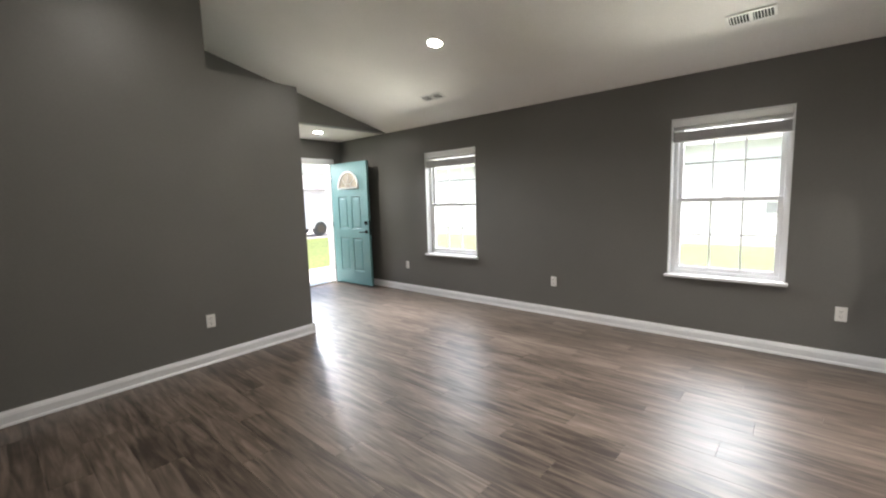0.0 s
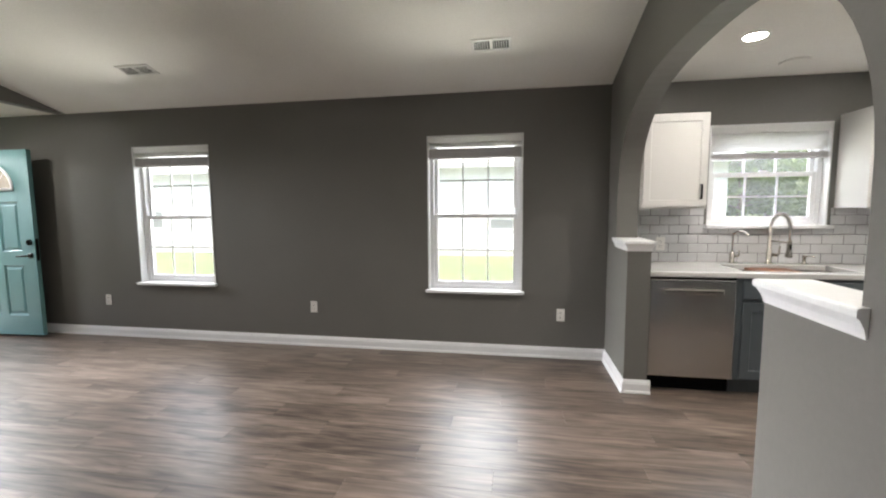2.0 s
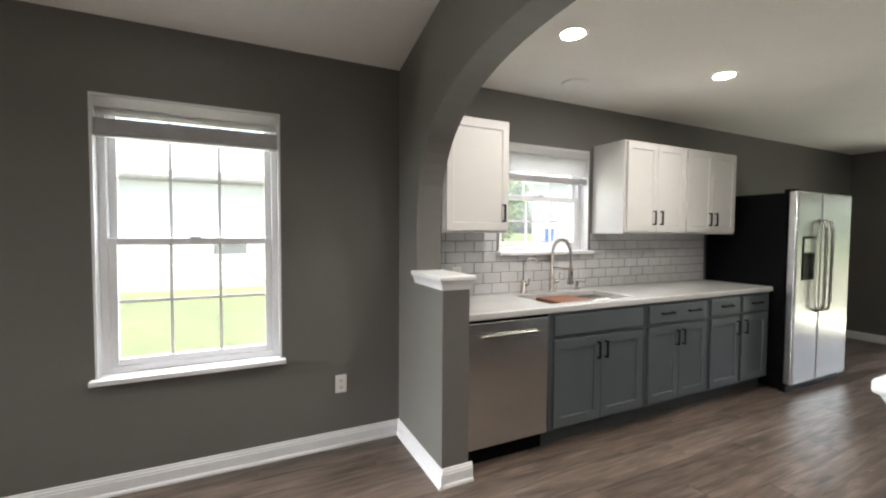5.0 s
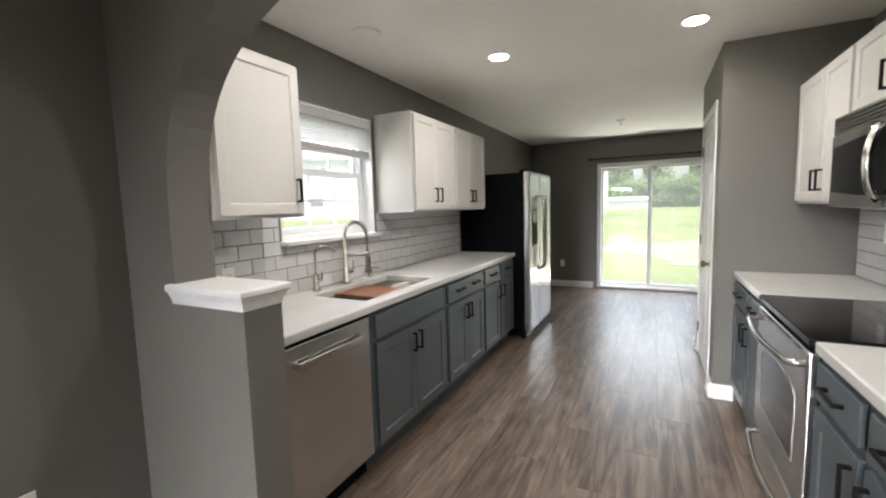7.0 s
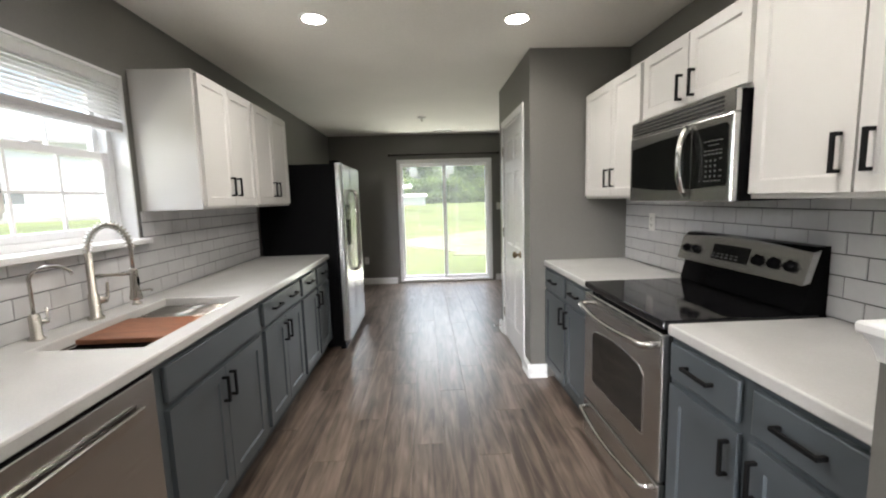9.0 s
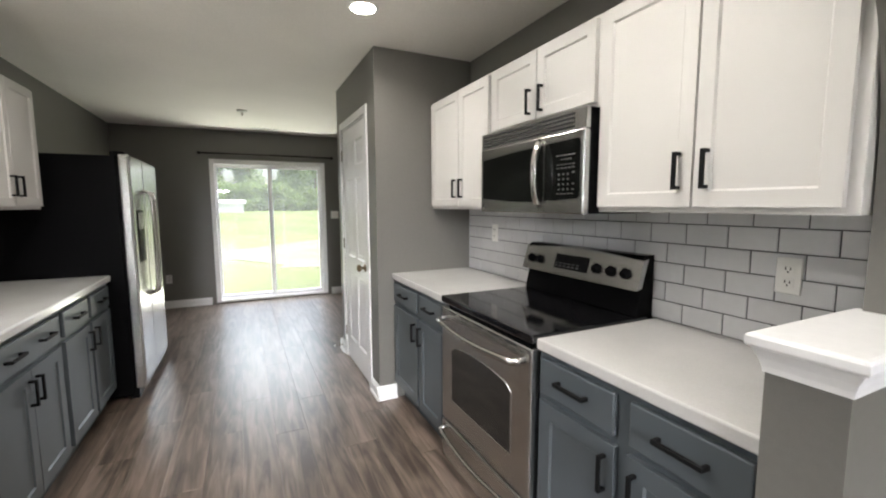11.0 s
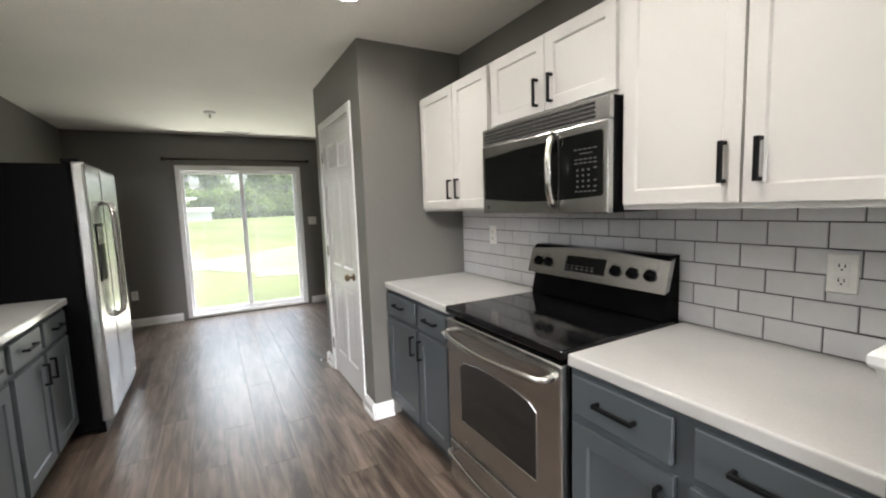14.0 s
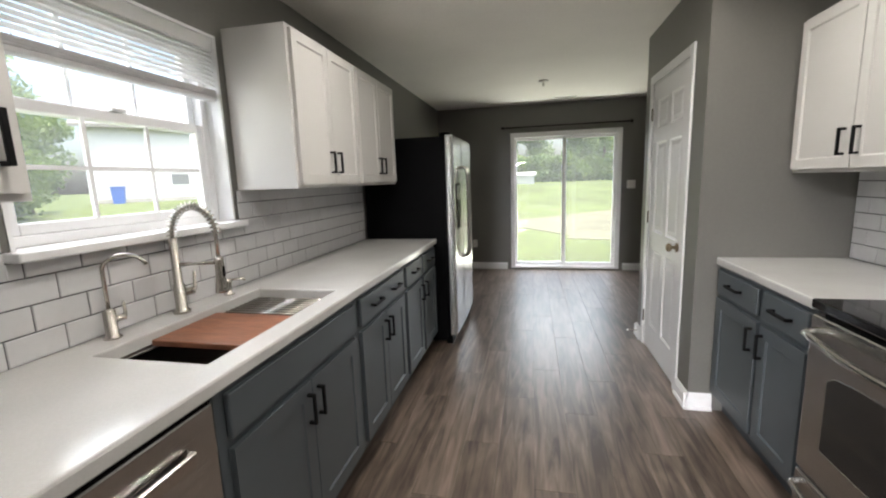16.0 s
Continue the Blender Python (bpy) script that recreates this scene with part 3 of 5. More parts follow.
for key in ("window_1", "window_2"):
    x0, x1, z0, z1 = WINDOWS[key]
    window(key, pose(x0, N, z0), x1 - x0, z1 - z0, 0.16, "white double-hung window with grilles in the grey wall")
    blind(pose(x0, N + 0.004, z1 - 0.012), x1 - x0, 0.20, 3, 0.075, "white mini blind raised to the window head")
x0, x1, z0, z1 = WINDOWS["window_3"]
window("window_3", pose(x0, N, z0), x1 - x0, z1 - z0, 0.16, "white double-hung kitchen window above the sink", sill=0.06, meet=0.52)
blind(pose(x0, N + 0.004, z1 - 0.012), x1 - x0, 0.27, 8, 0.03, "white mini blind lowered a third over the sink")
window("window_4", pose(0.77, BED_S, 0.66, 0, 0, 180), 0.92, 1.52, 0.14, "white double-hung bedroom window")
blind(pose(0.77, BED_S - 0.004, 2.168, 0, 0, 180), 0.92, 0.2, 3, 0.07, "white mini blind raised in the bedroom window")

# sliding glass door
t = thing("door_1", pose(E, 3.49, 0.02, 0, 0, -90), "white vinyl sliding glass door to the back lawn", "sliding door", kind="structure")
w, h = 1.54, 2.015
bm = bmesh.new()
for a in ((-0.005, 0.055, 0, h), (w - 0.055, w + 0.005, 0, h), (0.055, w - 0.055, h - 0.07, h), (0.055, w - 0.055, 0, 0.035)):
    box(bm, a[0], a[1], -0.022, 0.14, a[2], a[3], bevel=0.004)
part("door_frame", bm, VINYL, t)
for name, a, b, y, fw in (("fixed_panel", 0.055, w / 2 + 0.03, 0.075, 0.028), ("sliding_panel", w / 2 - 0.03, w - 0.055, 0.03, 0.04)):
    bm = bmesh.new()
    lo, hi = 0.035, h - 0.07
    for q in ((a, a + fw, lo, hi), (b - fw, b, lo, hi), (a + fw, b - fw, lo, lo + 0.05), (a + fw, b - fw, hi - 0.04, hi)):
        box(bm, q[0], q[1], y, y + 0.04, q[2], q[3], bevel=0.003)
    p = part(name, bm, VINYL, t)
    g = part("pane", boxed(a + fw, b - fw, y + 0.018, y + 0.022, lo + 0.05, hi - 0.04), GLASS, p)
    g.visible_shadow = False
    if name == "sliding_panel":
        part("door_handle", boxed(b - 0.034, b - 0.010, y - 0.03, y, 0.90, 1.12, bevel=0.008, seg=2), VINYL, p)

rod = thing("curtain_rod", pose(E - 0.08, 3.58, 2.105, 0, 0, -90), "dark bronze curtain rod above the sliding door", "curtain rod")
part("pole", tube(bmesh.new(), [(0, 0, 0), (1.71, 0, 0)], 0.011, 12), ROD, rod, smooth=True)
for u, s in ((0, -1), (1.71, 1)):
    part("finial", lathe(bmesh.new(), [(0.011, 0), (0.02, s * 0.008), (0.022, s * 0.03), (0.012, s * 0.045)], (u, 0, 0), "x", 12), ROD, rod, smooth=True)
for u in (0.08, 0.855, 1.63):
    part("bracket", boxed(u - 0.008, u + 0.008, 0, 0.08, -0.014, 0.006, bevel=0.002), ROD, rod)

# ---- doors ----


def casing(parent, w, h, face=-0.013, cw=0.06):
    """Flat moulded casing round an opening of width w and height h; the wall's face is y=0."""
    bm = bmesh.new()
    for a in ((-cw, 0, 0, h + cw), (w, w + cw, 0, h + cw), (0, w, h, h + cw)):
        box(bm, a[0], a[1], face, 0.0, a[2], a[3], bevel=0.004)
    return part("door_casing", bm, TRIM, parent)


def hinge(parent, x, z, mat):
    part("hinge", tube(bmesh.new(), [(x, -0.008, z - 0.045), (x, -0.008, z + 0.045)], 0.007, 8), mat, parent)


def door_knob(parent, x, z, mat):
    p = lathe(bmesh.new(), [(0.030, 0), (0.030, -0.006), (0.012, -0.010), (0.011, -0.030), (0.026, -0.040), (0.028, -0.054), (0.018, -0.064), (0.004, -0.066)], (x, 0, z), "y", 20)
    return part("door_knob", p, mat, parent, smooth=True)


t = thing("door_2", pose(4.245, PANTRY_N, 0, 0, 0, 180), "white six-panel pantry door, closed, with brass knob", "door", kind="structure")
casing(t, 0.77, 2.045)
bm = bmesh.new()
for a in ((0.0, 0.012, 0, 2.045), (0.758, 0.77, 0, 2.045), (0.012, 0.758, 2.033, 2.045)):
    box(bm, a[0], a[1], 0.001, 0.11, a[2], a[3])
part("door_jamb", bm, TRIM, t)
cols = ((0.105, 0.335), (0.411, 0.641))
panels = [(a, b, c, d) for a, b in cols for c, d in ((0.20, 0.80), (0.94, 1.60), (1.70, 1.90))]
leaf = part("leaf", shifted(panelled(bmesh.new(), 0.746, 2.02, 0.035, panels, 0.009, 0.012, 0.006), 0.012, 0.004, 0.010), TRIM, t)
door_knob(leaf, 0.69, 0.915, BRASS)
for z in (0.25, 1.05, 1.82):
    hinge(leaf, 0.010, z, NICKEL)

t = thing("door_3", pose(W, 3.40, 0, 0, 0, 90), "white-cased front doorway standing open to daylight", "doorway", kind="structure")
casing(t, 0.96, 2.07, cw=0.065)
bm = bmesh.new()
for a in ((0.0, 0.02, 0, 2.07), (0.94, 0.96, 0, 2.07), (0.02, 0.94, 2.05, 2.07)):
    box(bm, a[0], a[1], 0.001, 0.16, a[2], a[3])
part("door_jamb", bm, TRIM, t)
part("threshold", boxed(0.02, 0.94, -0.01, 0.19, -0.01, 0.022, bevel=0.006), NICKEL, t, "metal threshold strip")
front = thing("front_door", pose(W + 0.02, 4.345, 0.025, 0, 0, 2.6), "teal panelled front door, wide open, with fan light", "door")
panels = [(a, b, c, d) for a, b in ((0.165, 0.415), (0.50, 0.75)) for c, d in ((0.22, 0.78), (0.93, 1.47))]
leaf = part("leaf", panelled(bmesh.new(), 0.915, 2.02, 0.044, panels, 0.010, 0.014, 0.007, both=True), TEAL, front)
fan = [(0.4575 + 0.255 * math.cos(math.pi * k / 24), 1.60 + 0.265 * math.sin(math.pi * k / 24)) for k in range(25)]
lite = part("fan_light", prism(bmesh.new(), fan, "y", -0.004, 0.048), LITE, leaf, "half-round obscure glass light")
bm = bmesh.new()
for y in (-0.007, 0.051):
    tube(bm, [(x, y, z) for x, z in fan] + [(fan[0][0], y, fan[0][1])], 0.014, 8)
part("fan_frame", bm, TRIM, leaf, "white moulded rim", smooth=True)
bm = bmesh.new()
for k in (6, 12, 18):
    a = math.pi * k / 24
    tube(bm, [(0.4575 + 0.07 * math.cos(a), -0.006, 1.60 + 0.07 * math.sin(a)), (0.4575 + 0.25 * math.cos(a), -0.006, 1.60 + 0.26 * math.sin(a))], 0.004, 6)
tube(bm, [(0.4575 + 0.075 * math.cos(math.pi * k / 10), -0.006, 1.60 + 0.075 * math.sin(math.pi * k / 10)) for k in range(11)], 0.004, 6)
part("sunburst_bar", bm, TRIM, leaf)
part("deadbolt", box(disc(bmesh.new(), (0.855, -0.016, 1.03), 0.032, 0.016, 20, "y"), 0.848, 0.862, -0.03, -0.016, 1.01, 1.05), BLACK_METAL, leaf, "black deadbolt")
bm = disc(bmesh.new(), (0.855, -0.010, 0.885), 0.030, 0.010, 20, "y")
tube(bm, [(0.855, -0.010, 0.885), (0.855, -0.050, 0.885), (0.84, -0.055, 0.885), (0.74, -0.055, 0.882)], 0.009, 10)
part("lever_handle", bm, BLACK_METAL, leaf, "black lever handle", smooth=True)
part("latch_plate", boxed(0.9145, 0.918, 0.008, 0.036, 0.83, 1.07), BLACK_METAL, leaf)
for z in (0.25, 1.0, 1.78):
    hinge(leaf, 0.0, z, NICKEL)
stop = thing("door_stop", pose(4.40, PANTRY_N + 0.014, 0.055), "thin spring door stop on the baseboard", "door stop")
part("spring", tube(bmesh.new(), [(0, 0, 0), (0, 0.07, 0)], 0.005, 8), NICKEL, stop)
part("tip", tube(bmesh.new(), [(0, 0.07, 0), (0, 0.082, 0)], 0.008, 8), WHITE_PLASTIC, stop)

# ---- fixtures ----


def outlet(m, switch=False, w=0.072):
    t = thing("light_switch" if switch else "wall_outlet", m, "white wall plate with a toggle switch" if switch else "white duplex outlet plate on the wall", "switch" if switch else "outlet")
    part("cover_plate", boxed(-w / 2, w / 2, -0.006, 0, -0.058, 0.058, bevel=0.003), WHITE_PLASTIC, t)
    if switch:
        part("toggle", boxed(-0.005, 0.005, -0.02, -0.006, -0.006, 0.014, bevel=0.002), WHITE_PLASTIC, t)
    else:
        for z in (-0.021, 0.021):
            r = part("receptacle", boxed(-0.017, 0.017, -0.0085, -0.006, z - 0.014, z + 0.014, bevel=0.001), WHITE_PLASTIC, t)
            bm = bmesh.new()
            box(bm, -0.008, -0.005, -0.0095, -0.0085, z - 0.002, z + 0.008)
            box(bm, 0.005, 0.008, -0.0095, -0.0085, z - 0.002, z + 0.007)
            disc(bm, (0, -0.0095, z - 0.008), 0.0028, 0.001, 10, "y")
            part("slot", bm, SLOT, r)
    return t


for x in (-4.51, -2.06, 0.365):
    outlet(pose(x, N, 0.405))
outlet(pose(LEFT + 0.0236, 1.48, 0.385, 0, 0, 87.4))
outlet(pose(E, 4.05, 0.40, 0, 0, -90))
outlet(pose(E, 1.81, 1.245, 0, 0, -90), True, 0.115)
outlet(pose(ARCH_W, 1.19, 0.42, 0, 0, -90))
outlet(pose(1.155, S + 0.008, 1.163, 0, 0, 180))
outlet(pose(2.86, S + 0.008, 1.20, 0, 0, 180))
outlet(pose(1.19, N - 0.008, 1.07))
outlet(pose(ARCH_W, -0.12, 1.28, 0, 0, -90), True)


def downlight(m, label="lit round recessed ceiling light"):
    t = thing("recessed_light", m, label, "ceiling light", "recessed lights")
    part("trim_ring", lathe(bmesh.new(), [(0.060, -0.001), (0.082, -0.001), (0.082, -0.004), (0.076, -0.007), (0.060, -0.007)], (0, 0, 0), "z", 32), WHITE_PLASTIC, t)
    part("diffuser", lathe(bmesh.new(), [(0.061, -0.002), (0.061, -0.008), (0.050, -0.010), (0.012, -0.011)], (0, 0, 0), "z", 32), LAMP, t)
    d = bpy.data.lights.new("downlight_beam", "AREA")
    d.shape, d.size, d.energy, d.color, d.spread = "DISK", 0.11, 0.88, (1.0, 0.945, 0.87), radians(150)
    beam = new("downlight_beam", d)
    beam.matrix_world = m @ pose(0, 0, -0.014)
    return t


# The last one is unseen, added to complete the square and brighten the south cabinets.
for x, y in ((1.39, 3.655), (2.70, 3.65), (2.73, 2.48), (1.42, 2.48)):
    downlight(pose(x, y, CEILING))
downlight(pose(-5.40, 3.71, 2.44))
tilt = -math.degrees(math.atan(SLOPE))
# The x=-0.56 pair is unseen, added to fill the grid and brighten the room.
for x, y in ((-2.49, 3.12), (-2.49, 1.31), (-0.56, 3.12), (-0.56, 1.31)):
    downlight(pose(x, y, vault(y), tilt, 0, 0))


def register(m, w, d, label):
    """A louvred ceiling register: flange, two banks of slats and a dark throat."""
    t = thing("ceiling_vent", m, label, "vent")
    bm = bmesh.new()
    f = 0.022
    for a in ((0, w, 0, f), (0, w, d - f, d), (0, f, f, d - f), (w - f, w, f, d - f), (w / 2 - 0.012, w / 2 + 0.012, f, d - f)):
        box(bm, a[0], a[1], a[2], a[3], -0.008, -0.0005, bevel=0.002)
    part("frame", bm, WHITE_PLASTIC, t)
    part("throat", boxed(f, w - f, f, d - f, -0.0022, -0.0006), SLOT, t)
    n = int((w / 2 - f - 0.012) / 0.018)
    me = mesh_of("slat", boxed(-0.0022, 0.0022, f, d - f, -0.006, -0.0025), WHITE_PLASTIC)
    for bank in (f, w / 2 + 0.012):
        for i in range(n):
            s = new("slat", me)
            s.parent = t
            s.matrix_basis = pose(bank + 0.009 + i * 0.018, 0, 0)
    return t


register(pose(-0.392, 3.868, vault(3.868), tilt, 0, 0), 0.30, 0.145, "white louvred vent on the sloping ceiling")
register(pose(-3.45, 3.865, vault(3.865), tilt, 0, 0), 0.32, 0.145, "white louvred vent on the sloping ceiling")
register(pose(6.70, 2.60, CEILING), 0.15, 0.30, "white vent in the ceiling near the sliding door")
t = thing("smoke_detector", pose(1.93, 4.21, CEILING), "round white cover plate on the kitchen ceiling", "detector")
part("base", lathe(bmesh.new(), [(0.095, 0), (0.095, -0.008), (0.088, -0.014), (0.02, -0.016)], (0, 0, 0), "z", 32), CEIL, t)
t = thing("light_mount", pose(5.64, 3.06, CEILING), "bare round fixture mount on the dining ceiling", "fixture")
part("plate", lathe(bmesh.new(), [(0.055, 0), (0.055, -0.012), (0.04, -0.02), (0.012, -0.022)], (0, 0, 0), "z", 24), WHITE_PLASTIC, t)
part("stem", tube(bmesh.new(), [(0, 0, -0.02), (0, 0, -0.055)], 0.011, 12), NICKEL, t)

# ---- kitchen cabinets ----


def bar_pull(parent, x, z, length, vertical, y=0.0):
    """Flat black bar pull on two feet; its middle at x, z."""
    bm = bmesh.new()
    r, stand = 0.0065, 0.030
    a, b = -length / 2, length / 2
    def put(u0, u1, y0, y1):
        if vertical:
            box(bm, x - r, x + r, y0, y1, z + u0, z + u1, bevel=0.0015)
        else:
            box(bm, x + u0, x + u1, y0, y1, z - r, z + r, bevel=0.0015)
    put(a, b, y - stand, y - stand + 0.010)
    put(a, a + 0.011, y - stand + 0.009, y)
    put(b - 0.011, b, y - stand + 0.009, y)
    return part("handle", bm, BLACK_METAL, parent, "black bar handle")


def front_panel(name, parent, x0, x1, z0, z1, mat, frame=0.058, flat=False):
    w, h = x1 - x0, z1 - z0
    if flat:
        bm = boxed(0, w, 0, 0.019, 0, h, bevel=0.005, seg=2)
    else:
        bm = panelled(bmesh.new(), w, h, 0.019, [(frame, w - frame, frame, h - frame)], 0.007, 0.006)
        edge = [e for e in bm.edges if all(abs(v.co.y) < 1e-5 for v in e.verts) and (all(abs(v.co.x) < 1e-5 for v in e.verts) or all(abs(v.co.x - w) < 1e-5 for v in e.verts)
                or all(abs(v.co.z) < 1e-5 for v in e.verts) or all(abs(v.co.z - h) < 1e-5 for v in e.verts))]
        bmesh.ops.bevel(bm, geom=edge, offset=0.003, segments=1, affect="EDGES")
    return part(name, shifted(bm, x0, -0.0195, z0), mat, parent)


def base_cabinet(m, w, drawers, doors, label, depth=0.60, wide=(), false=False):
    """Base unit: face frame at y=0, behind it the box. drawers and doors are lists of (x0, x1) and (x0, x1, handle side)."""
    t = thing("base_cabinet", m, label, "cabinet", "base cabinets")
    bm = boxed(0.0015, w - 0.0015, 0.0, depth, 0.115, 0.62 if false else 0.872, bevel=0.0015)
    if false:
        box(bm, 0.0015, w - 0.0015, 0.0, 0.02, 0.62, 0.872)
        for a in (0.0015, w - 0.0195):
            box(bm, a, a + 0.018, 0.02, depth, 0.62, 0.872)
    part("body", bm, CAB_BLUE, t)
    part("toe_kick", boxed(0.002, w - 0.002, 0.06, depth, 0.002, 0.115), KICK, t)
    for i, (a, b) in enumerate(drawers):
        d = front_panel("drawer_front", t, a, b, 0.722, 0.852, CAB_BLUE, flat=True)
        if not false:
            if i in wide:
                for u in (0.28, 0.74):
                    bar_pull(d, a + (b - a) * u, 0.792, 0.13, False, -0.0195)
            else:
                bar_pull(d, (a + b) / 2, 0.792, 0.135 if b - a > 0.3 else 0.12, False, -0.0195)
    for a, b, side in doors:
        d = front_panel("door", t, a, b, 0.135, 0.695, CAB_BLUE)
        bar_pull(d, b - 0.032 if side == "r" else a + 0.032, 0.60, 0.115, True, -0.0195)
    return t


def wall_cabinet(m, w, z0, z1, doors, label, depth=0.31):
    t = thing("wall_cabinet", m, label, "cabinet", "wall cabinets")
    part("body", boxed(0.0015, w - 0.0015, 0.0, depth, z0, z1, bevel=0.0015), CAB_WHITE, t)
    for a, b, side in doors:
        d = front_panel("door", t, a, b, z0 + 0.018, z1 - 0.016, CAB_WHITE, frame=0.046)
        if side:
            bar_pull(d, b - 0.040 if side == "r" else a + 0.040, z0 + (0.13 if z1 - z0 > 0.5 else 0.10), 0.115, True, -0.0195)
    return t


NF, SF = 3.975, 2.155
base_cabinet(pose(1.530, NF, 0), 0.875, [(0.035, 0.84)], [(0.035, 0.4345, "r"), (0.4385, 0.84, "l")], "blue-grey sink base cabinet with two doors", false=True)
base_cabinet(pose(2.405, NF, 0), 0.725, [(0.03, 0.695)], [(0.03, 0.3605, "r"), (0.3645, 0.695, "l")], "blue-grey base cabinet with a wide drawer", wide=(0,))
base_cabinet(pose(3.130, NF, 0), 0.875, [(0.03, 0.405), (0.45, 0.825)], [(0.03, 0.405, "r"), (0.45, 0.825, "l")], "blue-grey base cabinet beside the fridge")
base_cabinet(pose(PANTRY_W - 0.002, SF, 0, 0, 0, 180), 0.826, [(0.025, 0.440), (0.490, 0.805)], [(0.025, 0.450, "r"), (0.482, 0.805, "l")], "blue-grey base cabinet beside the pantry wall")
base_cabinet(pose(1.622, SF, 0, 0, 0, 180), 0.733, [(0.022, 0.352), (0.405, 0.716)], [(0.022, 0.358, "r"), (0.400, 0.716, "l")], "blue-grey base cabinet beside the post")

UN, US = 4.255, 1.858
wall_cabinet(pose(0.922, UN, 0), 0.490, 1.372, 2.105, [(0.02, 0.475, "r")], "white wall cabinet with one shaker door", N - UN - 0.002)
wall_cabinet(pose(2.49, UN, 0), 0.725, 1.372, 2.105, [(0.022, 0.36, "r"), (0.364, 0.703, "l")], "white two-door wall cabinet beside the window", N - UN - 0.002)
wall_cabinet(pose(3.215, UN, 0), 0.725, 1.372, 2.105, [(0.022, 0.36, "r"), (0.364, 0.703, "l")], "white two-door wall cabinet near the fridge", N - UN - 0.002)
wall_cabinet(pose(PANTRY_W - 0.002, US, 0, 0, 0, 180), 0.800, 1.362, 2.10, [(0.02, 0.432, "r"), (0.438, 0.78, "l")], "white two-door wall cabinet by the pantry wall", US - S - 0.002)
wall_cabinet(pose(2.427, US, 0, 0, 0, 180), 0.765, 1.762, 2.10, [(0.02, 0.389, "r"), (0.397, 0.745, "l")], "short white wall cabinet above the microwave", US - S - 0.002)
wall_cabinet(pose(1.661, US, 0, 0, 0, 180), 0.769, 1.362, 2.10, [(0.012, 0.380, "r"), (0.388, 0.741, "l")], "large white two-door wall cabinet above the counter", US - S - 0.002)

# ---- worktops ----


def rim_worktop():
    """The sink worktop: one slab with an opening and an eased front edge."""
    a, b, c, d = 1.605, 2.375, 4.045, 4.435
    x0, x1, y0, y1 = ARCH_E + 0.001, 4.012, 3.952, N - 0.001
    bm = bmesh.new()
    def ring(z, o, hole):
        if hole:
            return [bm.verts.new(p) for p in ((a - o, c - o, z), (b + o, c - o, z), (b + o, d + o, z), (a - o, d + o, z))]
        return [bm.verts.new(p) for p in ((x0, y0 + o, z), (x1 - o * 0.5, y0 + o, z), (x1 - o * 0.5, y1, z), (x0, y1, z))]
    outer = [ring(0.874, 0.004, False), ring(0.879, 0.0, False), ring(0.907, 0.0, False), ring(0.913, 0.003, False), ring(0.915, 0.008, False)]
    inner = [ring(0.915, 0.006, True), ring(0.913, 0.002, True), ring(0.909, 0.0, True), ring(0.874, 0.0, True)]
    loops = outer + inner + [outer[0]]
    for p, q in zip(loops, loops[1:]):
        for k in range(4):
            bm.faces.new((p[k], p[(k + 1) % 4], q[(k + 1) % 4], q[k]))
    return bm


solid("worktop", rim_worktop(), QUARTZ, "white quartz worktop with an undermount sink cutout", "worktop")
solid("worktop", boxed(2.402, PANTRY_W - 0.001, S + 0.001, 2.178, 0.874, 0.915, bevel=0.007, seg=3), QUARTZ, "white quartz worktop between pantry wall and range", "worktop")
solid("worktop", boxed(ARCH_S + 0.001, 1.618, S + 0.001, 2.178, 0.874, 0.915, bevel=0.007, seg=3), QUARTZ, "white quartz worktop between range and post", "worktop")

# ---- sink, taps ----
t = thing("kitchen_sink", pose(1.60, 4.04, 0.915), "stainless workstation sink let into the worktop", "sink")
w, d = 0.78, 0.40
bm = bmesh.new()
for q in ((0, 0.006, 0, d, -0.25, -0.042), (w - 0.006, w, 0, d, -0.25, -0.042), (0.006, w - 0.006, 0, 0.006, -0.25, -0.042), (0.006, w - 0.006, d - 0.006, d, -0.25, -0.042), (0.006, w - 0.006, 0.006, d - 0.006, -0.25, -0.244)):
    box(bm, *q)
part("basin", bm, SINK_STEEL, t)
bm = bmesh.new()
box(bm, 0.006, w - 0.006, 0.006, 0.026, -0.052, -0.046)
box(bm, 0.006, w - 0.006, d - 0.026, d - 0.006, -0.052, -0.046)
part("ledge", bm, STEEL_B, t)
part("drain", lathe(bmesh.new(), [(0.055, 0), (0.055, 0.004), (0.04, 0.004), (0.03, 0.001)], (0.5, 0.2, -0.244), "z", 24), STEEL_B, t)
solid("cutting_board", shifted(boxed(0, 0.30, 0, 0.372, 0, 0.022, bevel=0.004, seg=2), 1.787, 4.054, 0.870), WOOD, "brown wooden cutting board across the sink", "cutting board")
rack = thing("drying_rack", pose(2.10, 4.054, 0.870), "roll-up steel drying rack across the sink", "drying rack")
me = mesh_of("rod", tube(bmesh.new(), [(0, 0, 0.006), (0, 0.372, 0.006)], 0.0055, 8), NICKEL, True)
for i in range(9):
    r = new("rod", me)
    r.parent = rack
    r.matrix_basis = pose(0.012 + i * 0.0297, 0, 0)
for y in (0.008, 0.364):
    part("edge_strip", boxed(0, 0.262, y - 0.008, y + 0.008, -0.001, 0.003), BLACK_PLASTIC, rack)

